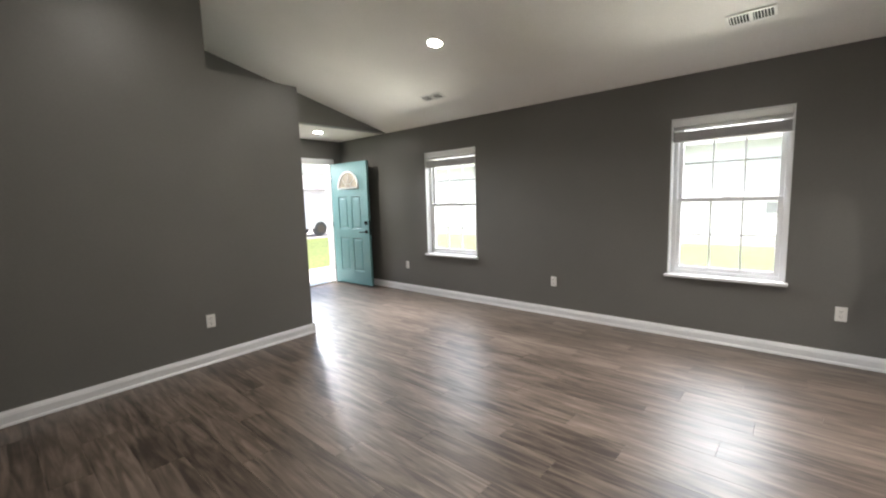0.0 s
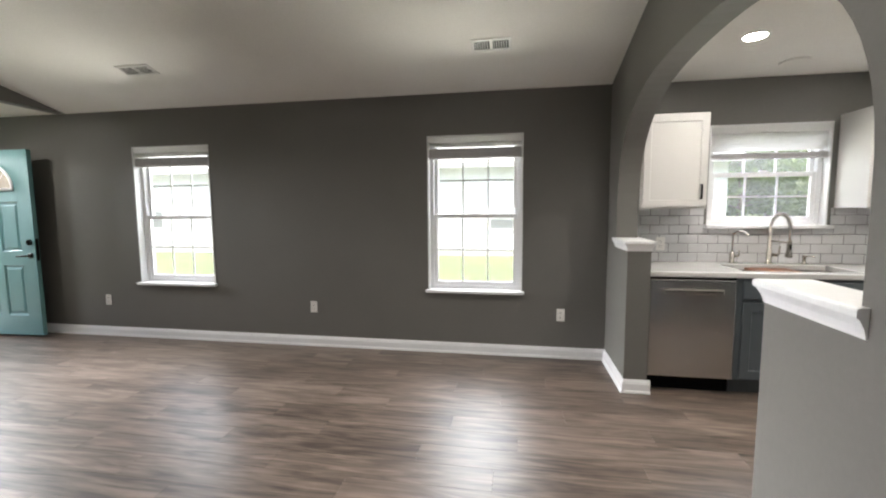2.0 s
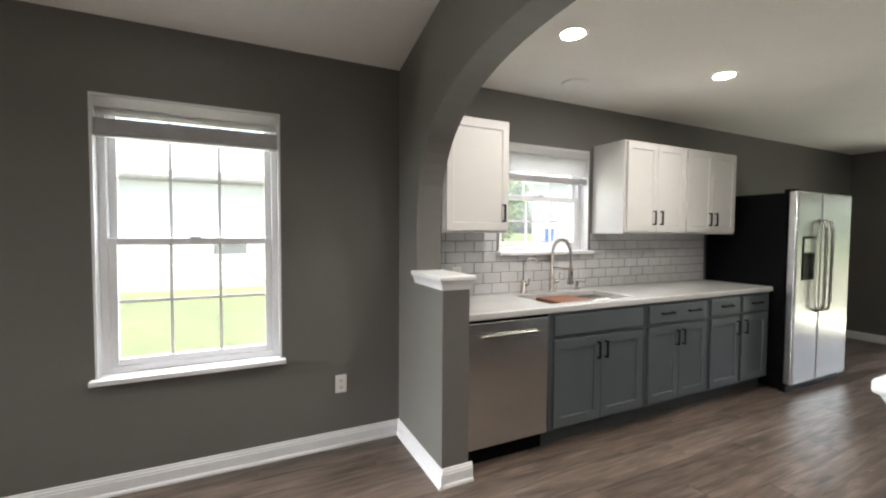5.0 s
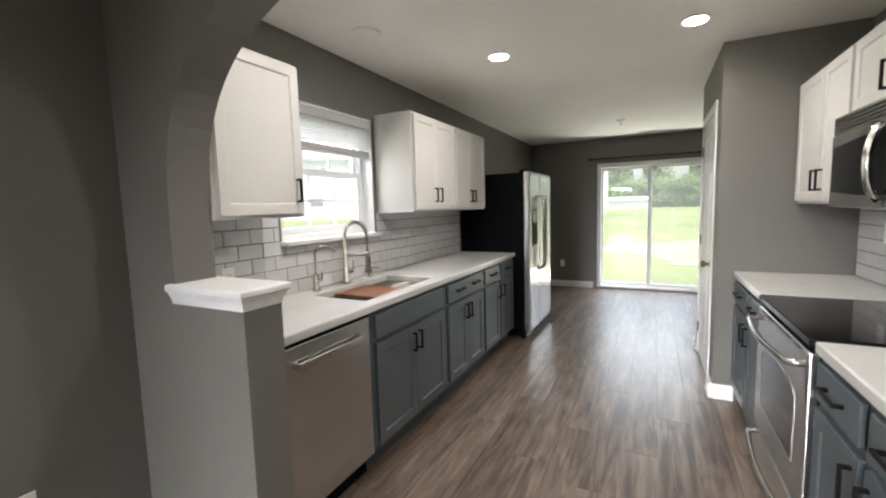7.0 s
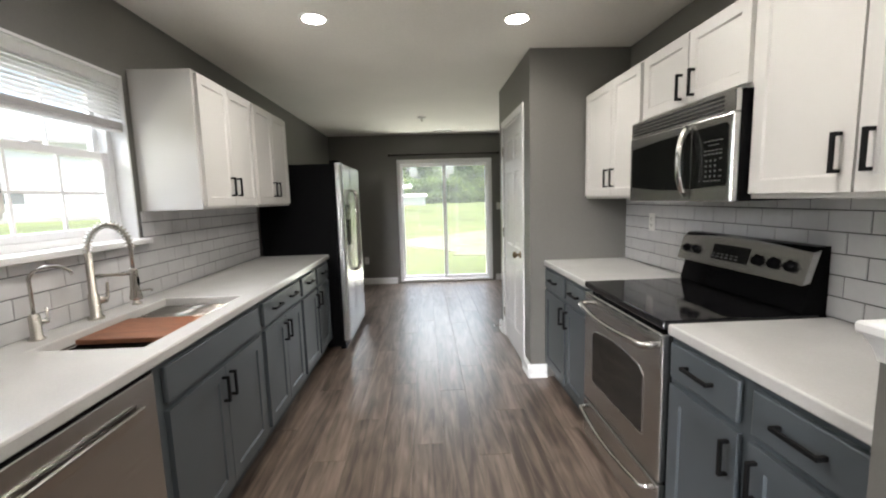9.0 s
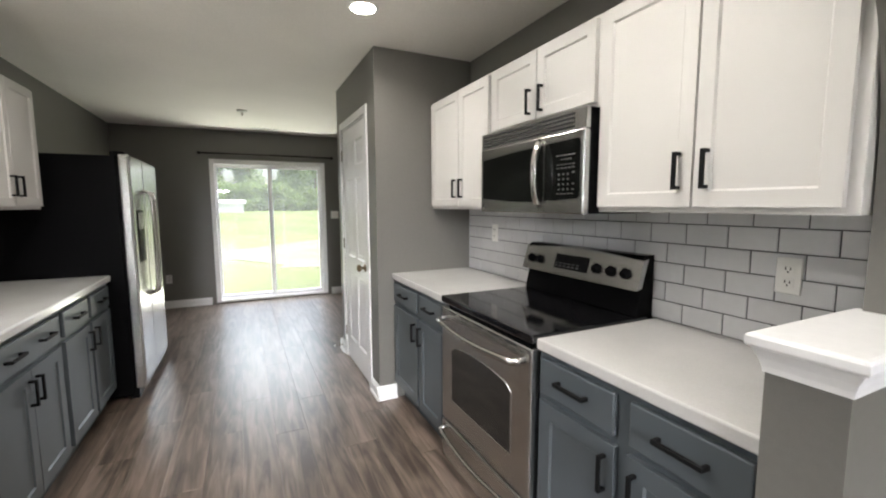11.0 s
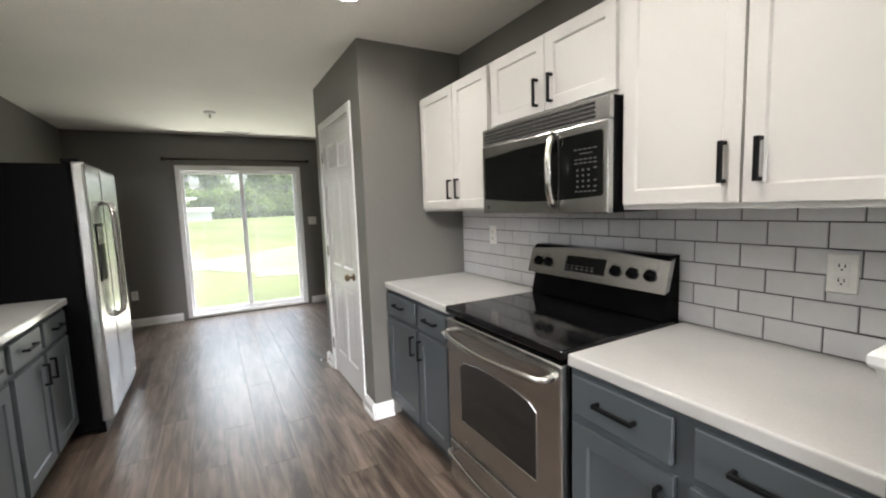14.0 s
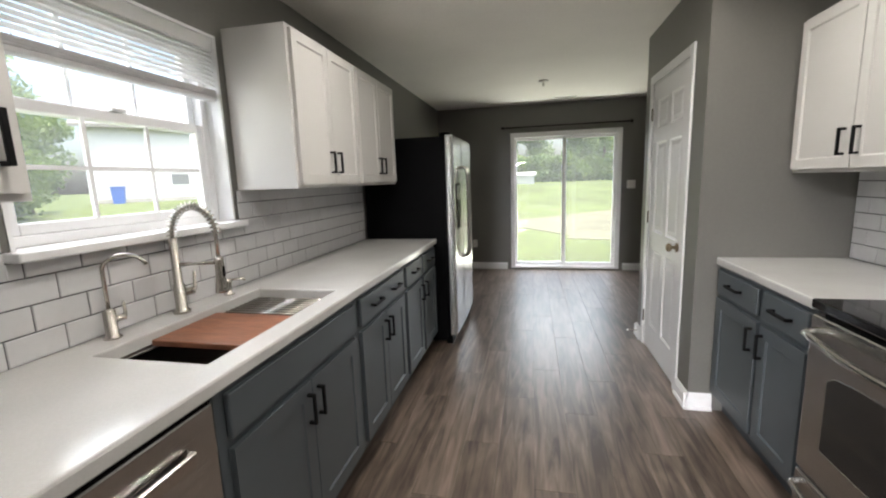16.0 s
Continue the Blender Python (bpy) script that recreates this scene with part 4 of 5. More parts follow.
fy = 4.505
t = thing("kitchen_faucet", pose(2.005, fy, 0.915), "brushed nickel spring faucet with pull-down sprayer", "faucet")
part("base", lathe(bmesh.new(), [(0.030, 0), (0.030, 0.010), (0.021, 0.016), (0.021, 0.11), (0.016, 0.115), (0.0145, 0.29), (0.010, 0.295)], (0, 0, 0), "z", 20), NICKEL, t, smooth=True)
part("lever", tube(bmesh.new(), [(0.018, 0, 0.075), (0.055, -0.006, 0.075), (0.068, -0.008, 0.085), (0.072, -0.010, 0.15)], [0.016, 0.016, 0.008, 0.006], 12), NICKEL, t, smooth=True)
arc = []
for k in range(25):
    a = math.pi * k / 24
    arc.append((0.034 * (1 - math.cos(a)), -0.066 * (1 - math.cos(a)), 0.30 + 0.110 * math.sin(a)))
part("hose", tube(bmesh.new(), [(0, 0, 0.285), *arc, (arc[-1][0], arc[-1][1], 0.20)], 0.0085, 10), NICKEL, t, smooth=True)
coil = []
for k in range(420):
    f = k / 419 * 24
    i = min(int(f), 23)
    p = Vector(arc[i]).lerp(Vector(arc[i + 1]), f - i)
    dd = (Vector(arc[i + 1]) - Vector(arc[i])).normalized()
    sd = dd.cross(Vector((0.8, 0.6, 0))).normalized()
    up = dd.cross(sd)
    ang = k * math.tau / 21
    coil.append(p + (sd * math.cos(ang) + up * math.sin(ang)) * 0.0155)
part("spring", tube(bmesh.new(), coil, 0.0032, 6), NICKEL, t, smooth=True)
hx, hy = arc[-1][0], arc[-1][1]
part("sprayer", lathe(bmesh.new(), [(0.012, 0.21), (0.017, 0.20), (0.018, 0.12), (0.022, 0.095), (0.026, 0.075), (0.026, 0.068), (0.018, 0.066)], (hx, hy, 0), "z", 18), NICKEL, t, smooth=True)
part("sprayer_button", boxed(hx - 0.006, hx + 0.006, hy - 0.021, hy - 0.015, 0.13, 0.17, bevel=0.002), BLACK_PLASTIC, t)
part("dock_arm", tube(bmesh.new(), [(0, 0, 0.19), (hx, hy, 0.185)], 0.007, 10), NICKEL, t, smooth=True)
t = thing("water_tap", pose(1.735, fy + 0.01, 0.915), "slim brushed nickel drinking water tap", "faucet")
part("base", lathe(bmesh.new(), [(0.026, 0), (0.026, 0.006), (0.019, 0.010), (0.018, 0.09), (0.010, 0.10)], (0, 0, 0), "z", 18), NICKEL, t, smooth=True)
neck = [(0, 0, 0.09), (0, 0, 0.225)] + [(0.040 * (1 - math.cos(math.pi * k / 14)) * 0.75, -0.055 * (1 - math.cos(math.pi * k / 14)), 0.225 + 0.045 * math.sin(math.pi * k / 14)) for k in range(1, 14)]
part("spout", tube(bmesh.new(), neck, 0.0065, 10), NICKEL, t, smooth=True)
part("lever", tube(bmesh.new(), [(0.015, 0, 0.06), (0.045, -0.004, 0.06), (0.05, -0.004, 0.065), (0.05, -0.004, 0.11)], [0.012, 0.012, 0.006, 0.005], 10), NICKEL, t, smooth=True)
t = thing("soap_dispenser", pose(2.265, fy, 0.915), "brushed nickel soap dispenser pump", "dispenser")
part("collar", lathe(bmesh.new(), [(0.022, 0), (0.022, 0.006), (0.014, 0.010), (0.013, 0.05), (0.016, 0.055), (0.016, 0.07), (0.006, 0.074)], (0, 0, 0), "z", 16), NICKEL, t, smooth=True)
part("nozzle", tube(bmesh.new(), [(0, 0, 0.066), (0.03, -0.05, 0.068), (0.036, -0.06, 0.060)], 0.005, 8), NICKEL, t, smooth=True)

# ---- dishwasher ----
t = thing("dishwasher", pose(0.936, 3.965, 0), "stainless steel dishwasher under the worktop", "dishwasher")
part("body", boxed(0.002, 0.588, 0.03, 0.58, 0.112, 0.872), BLACK_PLASTIC, t)
part("kick_plate", boxed(0.006, 0.584, 0.06, 0.09, 0.004, 0.112), BLACK_PLASTIC, t)
dp = part("door_panel", boxed(0.004, 0.586, 0.0, 0.03, 0.118, 0.856, bevel=0.006, seg=2), STEEL, t)
part("control_edge", boxed(0.006, 0.584, 0.004, 0.03, 0.857, 0.871, bevel=0.002), BLACK_PLASTIC, t)
# No real hollow: a flat plate whose dark colour gives the grip's shade.
pocket = [(0.10 + 0.0, 0.752), (0.49, 0.752), (0.492, 0.79), (0.40, 0.782), (0.295, 0.779), (0.19, 0.782), (0.098, 0.79)]
part("handle_shade", prism(bmesh.new(), pocket, "y", -0.002, 0.002), SINK_STEEL, dp, "flat dark plate painted as the grip's shade")
bm = boxed(0.092, 0.498, -0.026, -0.012, 0.748, 0.784, bevel=0.006, seg=3)
for a, b in ((0.092, 0.112), (0.478, 0.498)):
    box(bm, a, b, -0.014, 0.002, 0.750, 0.782, bevel=0.003)
part("handle", bm, STEEL_B, dp, "broad bright steel handle bar")

# ---- fridge ----
t = thing("refrigerator", pose(4.02, 3.795, 0), "side-by-side fridge, steel doors and black sides", "refrigerator")
fw, fh = 0.96, 1.745
part("body", boxed(0.004, fw - 0.004, 0.075, 0.755, 0.03, fh - 0.012, bevel=0.006), BLACK_PLASTIC, t, "textured black cabinet sides")
part("base_grille", boxed(0.02, fw - 0.02, 0.05, 0.10, 0.0, 0.075), BLACK_PLASTIC, t)
for name, a, b in (("freezer_door", 0.0, 0.405), ("fridge_door", 0.411, fw)):
    dr = part(name, boxed(a, b, 0.0, 0.068, 0.075, fh, bevel=0.014, seg=3), STEEL, t)
    part("gasket", boxed(a + 0.012, b - 0.012, 0.066, 0.078, 0.085, fh - 0.01), BLACK_PLASTIC, dr)
    hxx = b - 0.05 if name == "freezer_door" else a + 0.05
    pts = [(hxx, 0.0, 1.50), (hxx, -0.045, 1.485), (hxx, -0.058, 1.42), (hxx, -0.060, 1.10), (hxx, -0.058, 0.78), (hxx, -0.045, 0.715), (hxx, 0.0, 0.70)]
    part("handle", tube(bmesh.new(), pts, 0.013, 10), STEEL_B, dr, smooth=True)
    if name == "freezer_door":
        part("dispenser", boxed(0.10, 0.30, -0.006, 0.004, 0.98, 1.36, bevel=0.004), BLACK_PLASTIC, dr, "black ice and water dispenser")
        part("dispenser_panel", boxed(0.115, 0.285, -0.010, -0.006, 1.22, 1.34, bevel=0.002), STEEL, dr)
for x in (0.06, fw - 0.06):
    part("hinge_cap", boxed(x - 0.045, x + 0.045, 0.03, 0.11, fh - 0.012, fh + 0.018, bevel=0.005), BLACK_PLASTIC, t)

# ---- range ----
t = thing("electric_range", pose(2.391, 2.190, 0, 0, 0, 180), "stainless electric range with black glass cooktop", "range")
rw = 0.762
part("body", boxed(0.004, rw - 0.004, 0.045, 0.63, 0.03, 0.885), BLACK_PLASTIC, t)
part("cooktop", boxed(-0.002, rw + 0.002, 0.0, 0.60, 0.888, 0.921, bevel=0.006, seg=2), BLACK_GLASS, t, "black ceramic glass cooktop")
prof = [(0.60, 0.921), (0.545, 0.921), (0.535, 0.925), (0.56, 1.03), (0.535, 1.04), (0.528, 1.055), (0.560, 1.165), (0.575, 1.178), (0.635, 1.178), (0.635, 0.90), (0.60, 0.90)]
part("back_guard", prism(bmesh.new(), prof, "x", 0.006, rw - 0.006), BLACK_PLASTIC, t)
# steel control panel leaning back, arched along its top


def on_panel(u, v, out=0.0):
    """A place on the leaning panel: u along, v up the slope, out towards the cook."""
    return (u, 0.520 + v * 0.28 - out * 0.96, 1.035 + v * 0.96 - out * 0.28)


bm = bmesh.new()
front_lo, front_hi, back_lo, back_hi = [], [], [], []
for k in range(17):
    u = -0.006 + (rw + 0.012) * k / 16
    top = 0.128 + 0.016 * math.sin(math.pi * k / 16)
    front_lo.append(bm.verts.new(on_panel(u, 0.0)))
    front_hi.append(bm.verts.new(on_panel(u, top)))
    back_lo.append(bm.verts.new(on_panel(u, 0.0, -0.03)))
    back_hi.append(bm.verts.new(on_panel(u, top, -0.03)))
for k in range(16):
    for p, q in ((front_lo, front_hi), (front_hi, back_hi), (back_hi, back_lo), (back_lo, front_lo)):
        bm.faces.new((p[k], p[k + 1], q[k + 1], q[k]))
for k in (0, 16):
    bm.faces.new((front_lo[k], front_hi[k], back_hi[k], back_lo[k]))
bmesh.ops.bevel(bm, geom=[e for e in bm.edges if len(e.link_faces) == 2 and e.calc_face_angle(0) > 0.7], offset=0.004, segments=2, affect="EDGES")
cp = part("control_panel", bm, STEEL, t)


def leaning_quad(bm, u0, u1, v0, v1, out):
    a = [bm.verts.new(on_panel(*p, out)) for p in ((u0, v0), (u1, v0), (u1, v1), (u0, v1))]
    b = [bm.verts.new(on_panel(*p, -0.001)) for p in ((u0, v0), (u1, v0), (u1, v1), (u0, v1))]
    bm.faces.new(a)
    for k in range(4):
        bm.faces.new((a[k], b[k], b[(k + 1) % 4], a[(k + 1) % 4]))
    return bm


dsp = part("display", leaning_quad(bmesh.new(), 0.250, 0.480, 0.035, 0.108, 0.002), BLACK_GLASS, cp)
bm = bmesh.new()
for i in range(6):
    leaning_quad(bm, 0.255 + i * 0.030, 0.272 + i * 0.030, 0.045, 0.051, 0.003)
    leaning_quad(bm, 0.255 + i * 0.030, 0.272 + i * 0.030, 0.060, 0.064, 0.003)
tagged(part("key_mark", bm, GREY_MARK, dsp), kind="stuff")
for u in (0.062, 0.131, 0.535, 0.617, 0.697):
    bm = bmesh.new()
    c0, c1, c2 = Vector(on_panel(u, 0.068)), Vector(on_panel(u, 0.068, 0.022)), Vector(on_panel(u, 0.068, 0.026))
    tube(bm, [c0, c0.lerp(c1, 0.3), c1, c2], [0.024, 0.021, 0.019, 0.015], 20)
    kn = part("knob", bm, BLACK_PLASTIC, cp, "black control knob", smooth=True)
    bm = bmesh.new()
    leaning_quad(bm, u - 0.003, u + 0.003, 0.072, 0.086, 0.0265)
    part("pointer", bm, GREY_MARK, kn)
od = part("oven_door", boxed(0.004, rw - 0.004, 0.0, 0.045, 0.268, 0.868, bevel=0.010, seg=3), STEEL, t)
glassy = [(0.125, 0.40), (0.637, 0.40), (0.637, 0.66), (0.60, 0.685), (0.50, 0.698), (0.381, 0.703), (0.262, 0.698), (0.162, 0.685), (0.125, 0.66)]
part("oven_window", prism(bmesh.new(), glassy, "y", -0.0015, 0.004), OVEN_GLASS, od, "smoked oven glass")
rim = [(x, -0.001, z) for x, z in glassy] + [(glassy[0][0], -0.001, glassy[0][1])]
part("window_rim", tube(bmesh.new(), rim, 0.0025, 6), STEEL, od)
pts = [(0.045, 0.004, 0.815), (0.052, -0.035, 0.812)] + [(0.06 + 0.642 * k / 14, -0.045 - 0.020 * math.sin(math.pi * k / 14), 0.810 - 0.012 * math.sin(math.pi * k / 14)) for k in range(15)] + [(0.710, -0.035, 0.812), (0.717, 0.004, 0.815)]
part("oven_handle", tube(bmesh.new(), pts, 0.0135, 12), STEEL_B, od, "bowed bright steel handle", smooth=True)
for i in range(5):
    part("vent_slot", boxed(0.09 + i * 0.125, 0.17 + i * 0.125, -0.002, 0.004, 0.853, 0.860), SLOT, od)
wd = part("warming_drawer", boxed(0.004, rw - 0.004, 0.0, 0.045, 0.045, 0.258, bevel=0.010, seg=3), STEEL, t)
pts = [(0.045, 0.004, 0.225), (0.052, -0.03, 0.222)] + [(0.06 + 0.642 * k / 14, -0.035 - 0.018 * math.sin(math.pi * k / 14), 0.218 - 0.010 * math.sin(math.pi * k / 14)) for k in range(15)] + [(0.710, -0.03, 0.222), (0.717, 0.004, 0.225)]
part("drawer_handle", tube(bmesh.new(), pts, 0.012, 12), STEEL_B, wd, smooth=True)

# ---- microwave ----
t = thing("microwave", pose(2.414, 1.938, 1.347, 0, 0, 180), "stainless over-range microwave under the short cabinet", "microwave")
mw, mh = 0.752, 0.410
part("body", boxed(0.0, mw, 0.03, 0.385, 0.006, mh, bevel=0.003), BLACK_PLASTIC, t, "black casing")
fr = part("front", boxed(-0.001, mw + 0.001, 0.0, 0.03, 0.004, mh - 0.082, bevel=0.006, seg=2), STEEL, t)
gr = part("vent_grille", boxed(-0.001, mw + 0.001, 0.004, 0.03, mh - 0.080, mh, bevel=0.004), STEEL, t)
for i in range(4):
    part("vent_slot", boxed(0.02, mw - 0.06, 0.0015, 0.006, mh - 0.071 + i * 0.016, mh - 0.062 + i * 0.016), SLOT, gr)
scr = [(0.022, 0.075), (0.30, 0.056), (0.510, 0.054), (0.516, 0.10), (0.517, 0.18), (0.516, 0.25), (0.510, 0.292), (0.30, 0.288), (0.022, 0.272)]
part("door_window", prism(bmesh.new(), scr, "y", -0.0016, 0.004), SCREEN_GLASS, fr, "dark door window")
part("door_seam", boxed(0.519, 0.522, -0.0012, 0.004, 0.012, mh - 0.09), SLOT, fr)
key = [(0.524, 0.056), (0.722, 0.066), (0.732, 0.076), (0.732, 0.285), (0.722, 0.297), (0.530, 0.294), (0.524, 0.25), (0.524, 0.18), (0.524, 0.10)]
kp = part("keypad", prism(bmesh.new(), key, "y", -0.0018, 0.004), SCREEN_GLASS, fr, "black keypad")
bm = bmesh.new()
for r in range(4):
    for c in range(3):
        box(bm, 0.613 + c * 0.026, 0.622 + c * 0.026, -0.0024, -0.0016, 0.100 + r * 0.020, 0.107 + r * 0.020)
for u, r in ((0.692, 0), (0.692, 1), (0.692, 3)):
    box(bm, u, u + 0.014, -0.0024, -0.0016, 0.100 + r * 0.022, 0.105 + r * 0.022)
for z, a, b in ((0.084, 0.605, 0.708), (0.186, 0.602, 0.712), (0.200, 0.602, 0.712), (0.220, 0.628, 0.690), (0.236, 0.600, 0.712)):
    for i in range(5):
        box(bm, a + (b - a) * i / 5, a + (b - a) * (i + 0.72) / 5, -0.0024, -0.0016, z, z + 0.004)
tagged(part("key_mark", bm, GREY_MARK, kp), kind="stuff")
pts = [(0.500 + 0.012 * math.sin(math.pi * k / 16), -0.006 - 0.042 * math.sin(math.pi * k / 16) ** 0.6, 0.035 + 0.275 * k / 16) for k in range(17)]
part("handle", tube(bmesh.new(), pts, 0.0150, 12), STEEL_B, fr, "curved bright steel handle", smooth=True)
part("badge", disc(bmesh.new(), (0.045, -0.0015, 0.035), 0.011, 0.003, 20, "y"), GREY_MARK, fr)
part("underside_light", boxed(0.20, 0.56, 0.12, 0.26, 0.002, 0.0055), WHITE_PLASTIC, t)

# ---- outdoors ----
ground = solid("ground", boxed(-700, 700, -700, 700, -0.6, -0.27), GRASS, "green lawn reaching to the horizon", "lawn", "structure")
bm = prism(bmesh.new(), [(15, -0.45), (15, -0.268), (26, 0.68), (34, 0.75), (90, 0.75), (90, -0.45)], "x", -5.5, 60)
solid("ground_bank", bm, GRASS, "lawn bank rising towards the far house", "lawn", "structure", m=pose(0, 0, 0, 0, 0, -45))
solid("pavement", boxed(W - 1.9, W - 0.16, 3.0, 6.2, -0.27, -0.03, bevel=0.01), CONCRETE, "pale concrete front porch slab", "porch", "structure")
solid("road", boxed(-40, -17.6, -60, 60, -0.27, -0.245), CONCRETE, "pale concrete driveway and street", "driveway", "structure")
bm = bmesh.new()
rnd = random.Random(4)
for i, (cx, cy, rx, ry) in enumerate(((23, 2.5, 8.5, 30), (52, -8, 19, 50), (14.2, -2.4, 3.6, 5.6))):
    pts = [(cx + rx * math.cos(a * math.tau / 28) * rnd.uniform(0.8, 1.15), cy + ry * math.sin(a * math.tau / 28) * rnd.uniform(0.85, 1.1)) for a in range(28)]
    prism(bm, pts, "z", -0.28, -0.262 + i * 0.004)
solid("path", bm, DRY, "pale dry bands across the back lawn", "ground", "structure")


def house(m, w, d, h, label, openings, roof=1.6):
    """A sided house with its long front on y=0: clapboards, gabled roof and windows (x0, x1, z0, z1)."""
    t = thing("house", m, label, "house")
    part("wall", boxed(0, w, 0.03, d, 0, h), SIDING, t)
    n = int(h / 0.2)
    me = mesh_of("siding_board", prism(bmesh.new(), [(0.03, 0), (0.0, 0.0), (0.018, 0.197), (0.03, 0.197)], "x", 0.0, w), SIDING)
    for i in range(n):
        b = new("siding_board", me)
        b.parent = t
        b.matrix_basis = pose(0, 0, i * h / n)
    part("roof", prism(bmesh.new(), [(-0.5, h - 0.05), (d / 2, h + roof), (d + 0.5, h - 0.05), (d + 0.5, h + 0.12), (d / 2, h + roof + 0.18), (-0.5, h + 0.12)], "x", -0.4, w + 0.4), SHINGLE, t)
    part("foundation", boxed(-0.02, w + 0.02, -0.01, d, -0.02, 0.25), CONCRETE, t)
    for x0, x1, z0, z1 in openings:
        wn_ = part("window", boxed(x0 - 0.08, x1 + 0.08, -0.03, 0.02, z0 - 0.08, z1 + 0.08, bevel=0.01), TRIM, t)
        part("pane", boxed(x0, x1, -0.036, -0.028, z0, (z0 + z1) / 2 - 0.02), DARK_PANE, wn_)
        part("pane", boxed(x0, x1, -0.036, -0.028, (z0 + z1) / 2 + 0.02, z1), SHADE, wn_)
    return t


house(pose(-16.5, 15.4, -0.27), 23.1, 9, 3.1, "white sided neighbour house beyond the side lawn", [(1.6, 2.5, 1.0, 2.3), (7.0, 7.9, 1.0, 2.3), (15.62, 16.46, 0.98, 1.66)])
house(pose(19.8, 27.6, 0.72, 0, 0, -45), 30, 9, 4.3, "white sided house far behind the kitchen window", [(4.0, 4.9, 1.0, 2.3), (9.0, 9.9, 1.0, 2.3)], 2.2)
house(pose(-38, 17, -0.27, 0, 0, 90), 16, 8, 3.0, "pale house across the street", [(2.0, 3.2, 1.0, 2.2), (9.0, 10.2, 1.0, 2.2)])
house(pose(10, -24, -0.27, 0, 0, 180), 18, 8, 3.0, "white sided house behind the bedroom", [(9.6, 10.4, 1.1, 2.1)])
shed = thing("shed", pose(45, 3.0, -0.27, 0, 0, 0), "low white shed on the back lawn", "shed")
part("wall", boxed(0, 5, 0, 9, 0, 1.9), SIDING, shed)
part("roof", prism(bmesh.new(), [(-0.2, 1.86), (5.2, 1.86), (5.2, 1.96), (2.5, 2.25), (-0.2, 1.96)], "y", -0.2, 9.2), SIDING, shed)
bin_ = thing("wheelie_bin", pose(19.6, 25.9, 0.62, 0, 0, -45), "blue plastic wheeled bin by the house", "bin")
part("tub", prism(bmesh.new(), [(0.06, 0), (0.56, 0), (0.64, 1.0), (0, 1.0)], "y", 0, 0.7), BLUE_BIN, bin_)
part("lid", boxed(-0.03, 0.67, -0.04, 0.76, 1.0, 1.07, bevel=0.02), BLUE_BIN, bin_)
solid("utility_pole", tube(bmesh.new(), [(62, -4.2, -0.3), (62, -4.2, 9)], [0.2, 0.14], 12), POLE_MAT, "pale utility pole beyond the lawn", "pole")
t = thing("box_trailer", pose(-4.0, -12.0, -0.27), "red painted metal trailer outside the bedroom", "trailer")
part("box_body", boxed(0, 7.0, -2.2, 0, 0.45, 1.45, bevel=0.04), RED_METAL, t)
for x in (1.5, 5.3):
    part("wheel", lathe(bmesh.new(), [(0.30, 0), (0.36, 0.04), (0.36, 0.2), (0.3, 0.22)], (x, -0.02, 0.36), "y", 20), RUBBER, t)

# car in the drive: profile extruded, with wheels
t = thing("pickup_truck", pose(-18.4, 7.45, -0.245, 0, 0, 90), "white pickup truck parked in the driveway", "truck")
prof = [(0.0, 0.45), (0.05, 0.95), (0.3, 1.05), (1.55, 1.12), (2.15, 1.72), (3.3, 1.76), (3.55, 1.15), (5.3, 1.15), (5.35, 0.5), (4.9, 0.42), (0.4, 0.38)]
bdy = part("body", prism(bmesh.new(), prof, "y", 0.0, 1.85), CAR_PAINT, t)
part("side_window", prism(bmesh.new(), [(1.85, 1.16), (2.25, 1.62), (2.7, 1.65), (2.7, 1.16)], "y", -0.012, 0.01), CAR_GLASS, bdy)
part("side_window", prism(bmesh.new(), [(2.8, 1.16), (2.8, 1.65), (3.25, 1.66), (3.42, 1.16)], "y", -0.012, 0.01), CAR_GLASS, bdy)
for x in (0.95, 4.35):
    for y, s in ((-0.02, 1), (1.65, 1)):
        wl = part("wheel", lathe(bmesh.new(), [(0.22, 0.0), (0.35, 0.02), (0.38, 0.06), (0.38, 0.18), (0.34, 0.22)], (x, y, 0.38), "y", 24), RUBBER, t)
        part("rim", lathe(bmesh.new(), [(0.04, -0.012), (0.2, -0.004), (0.21, 0.02)], (x, y, 0.38), "y", 20), SINK_STEEL, wl)
part("bumper", boxed(-0.06, 0.08, 0.05, 1.8, 0.45, 0.65, bevel=0.03), BLACK_PLASTIC, t)


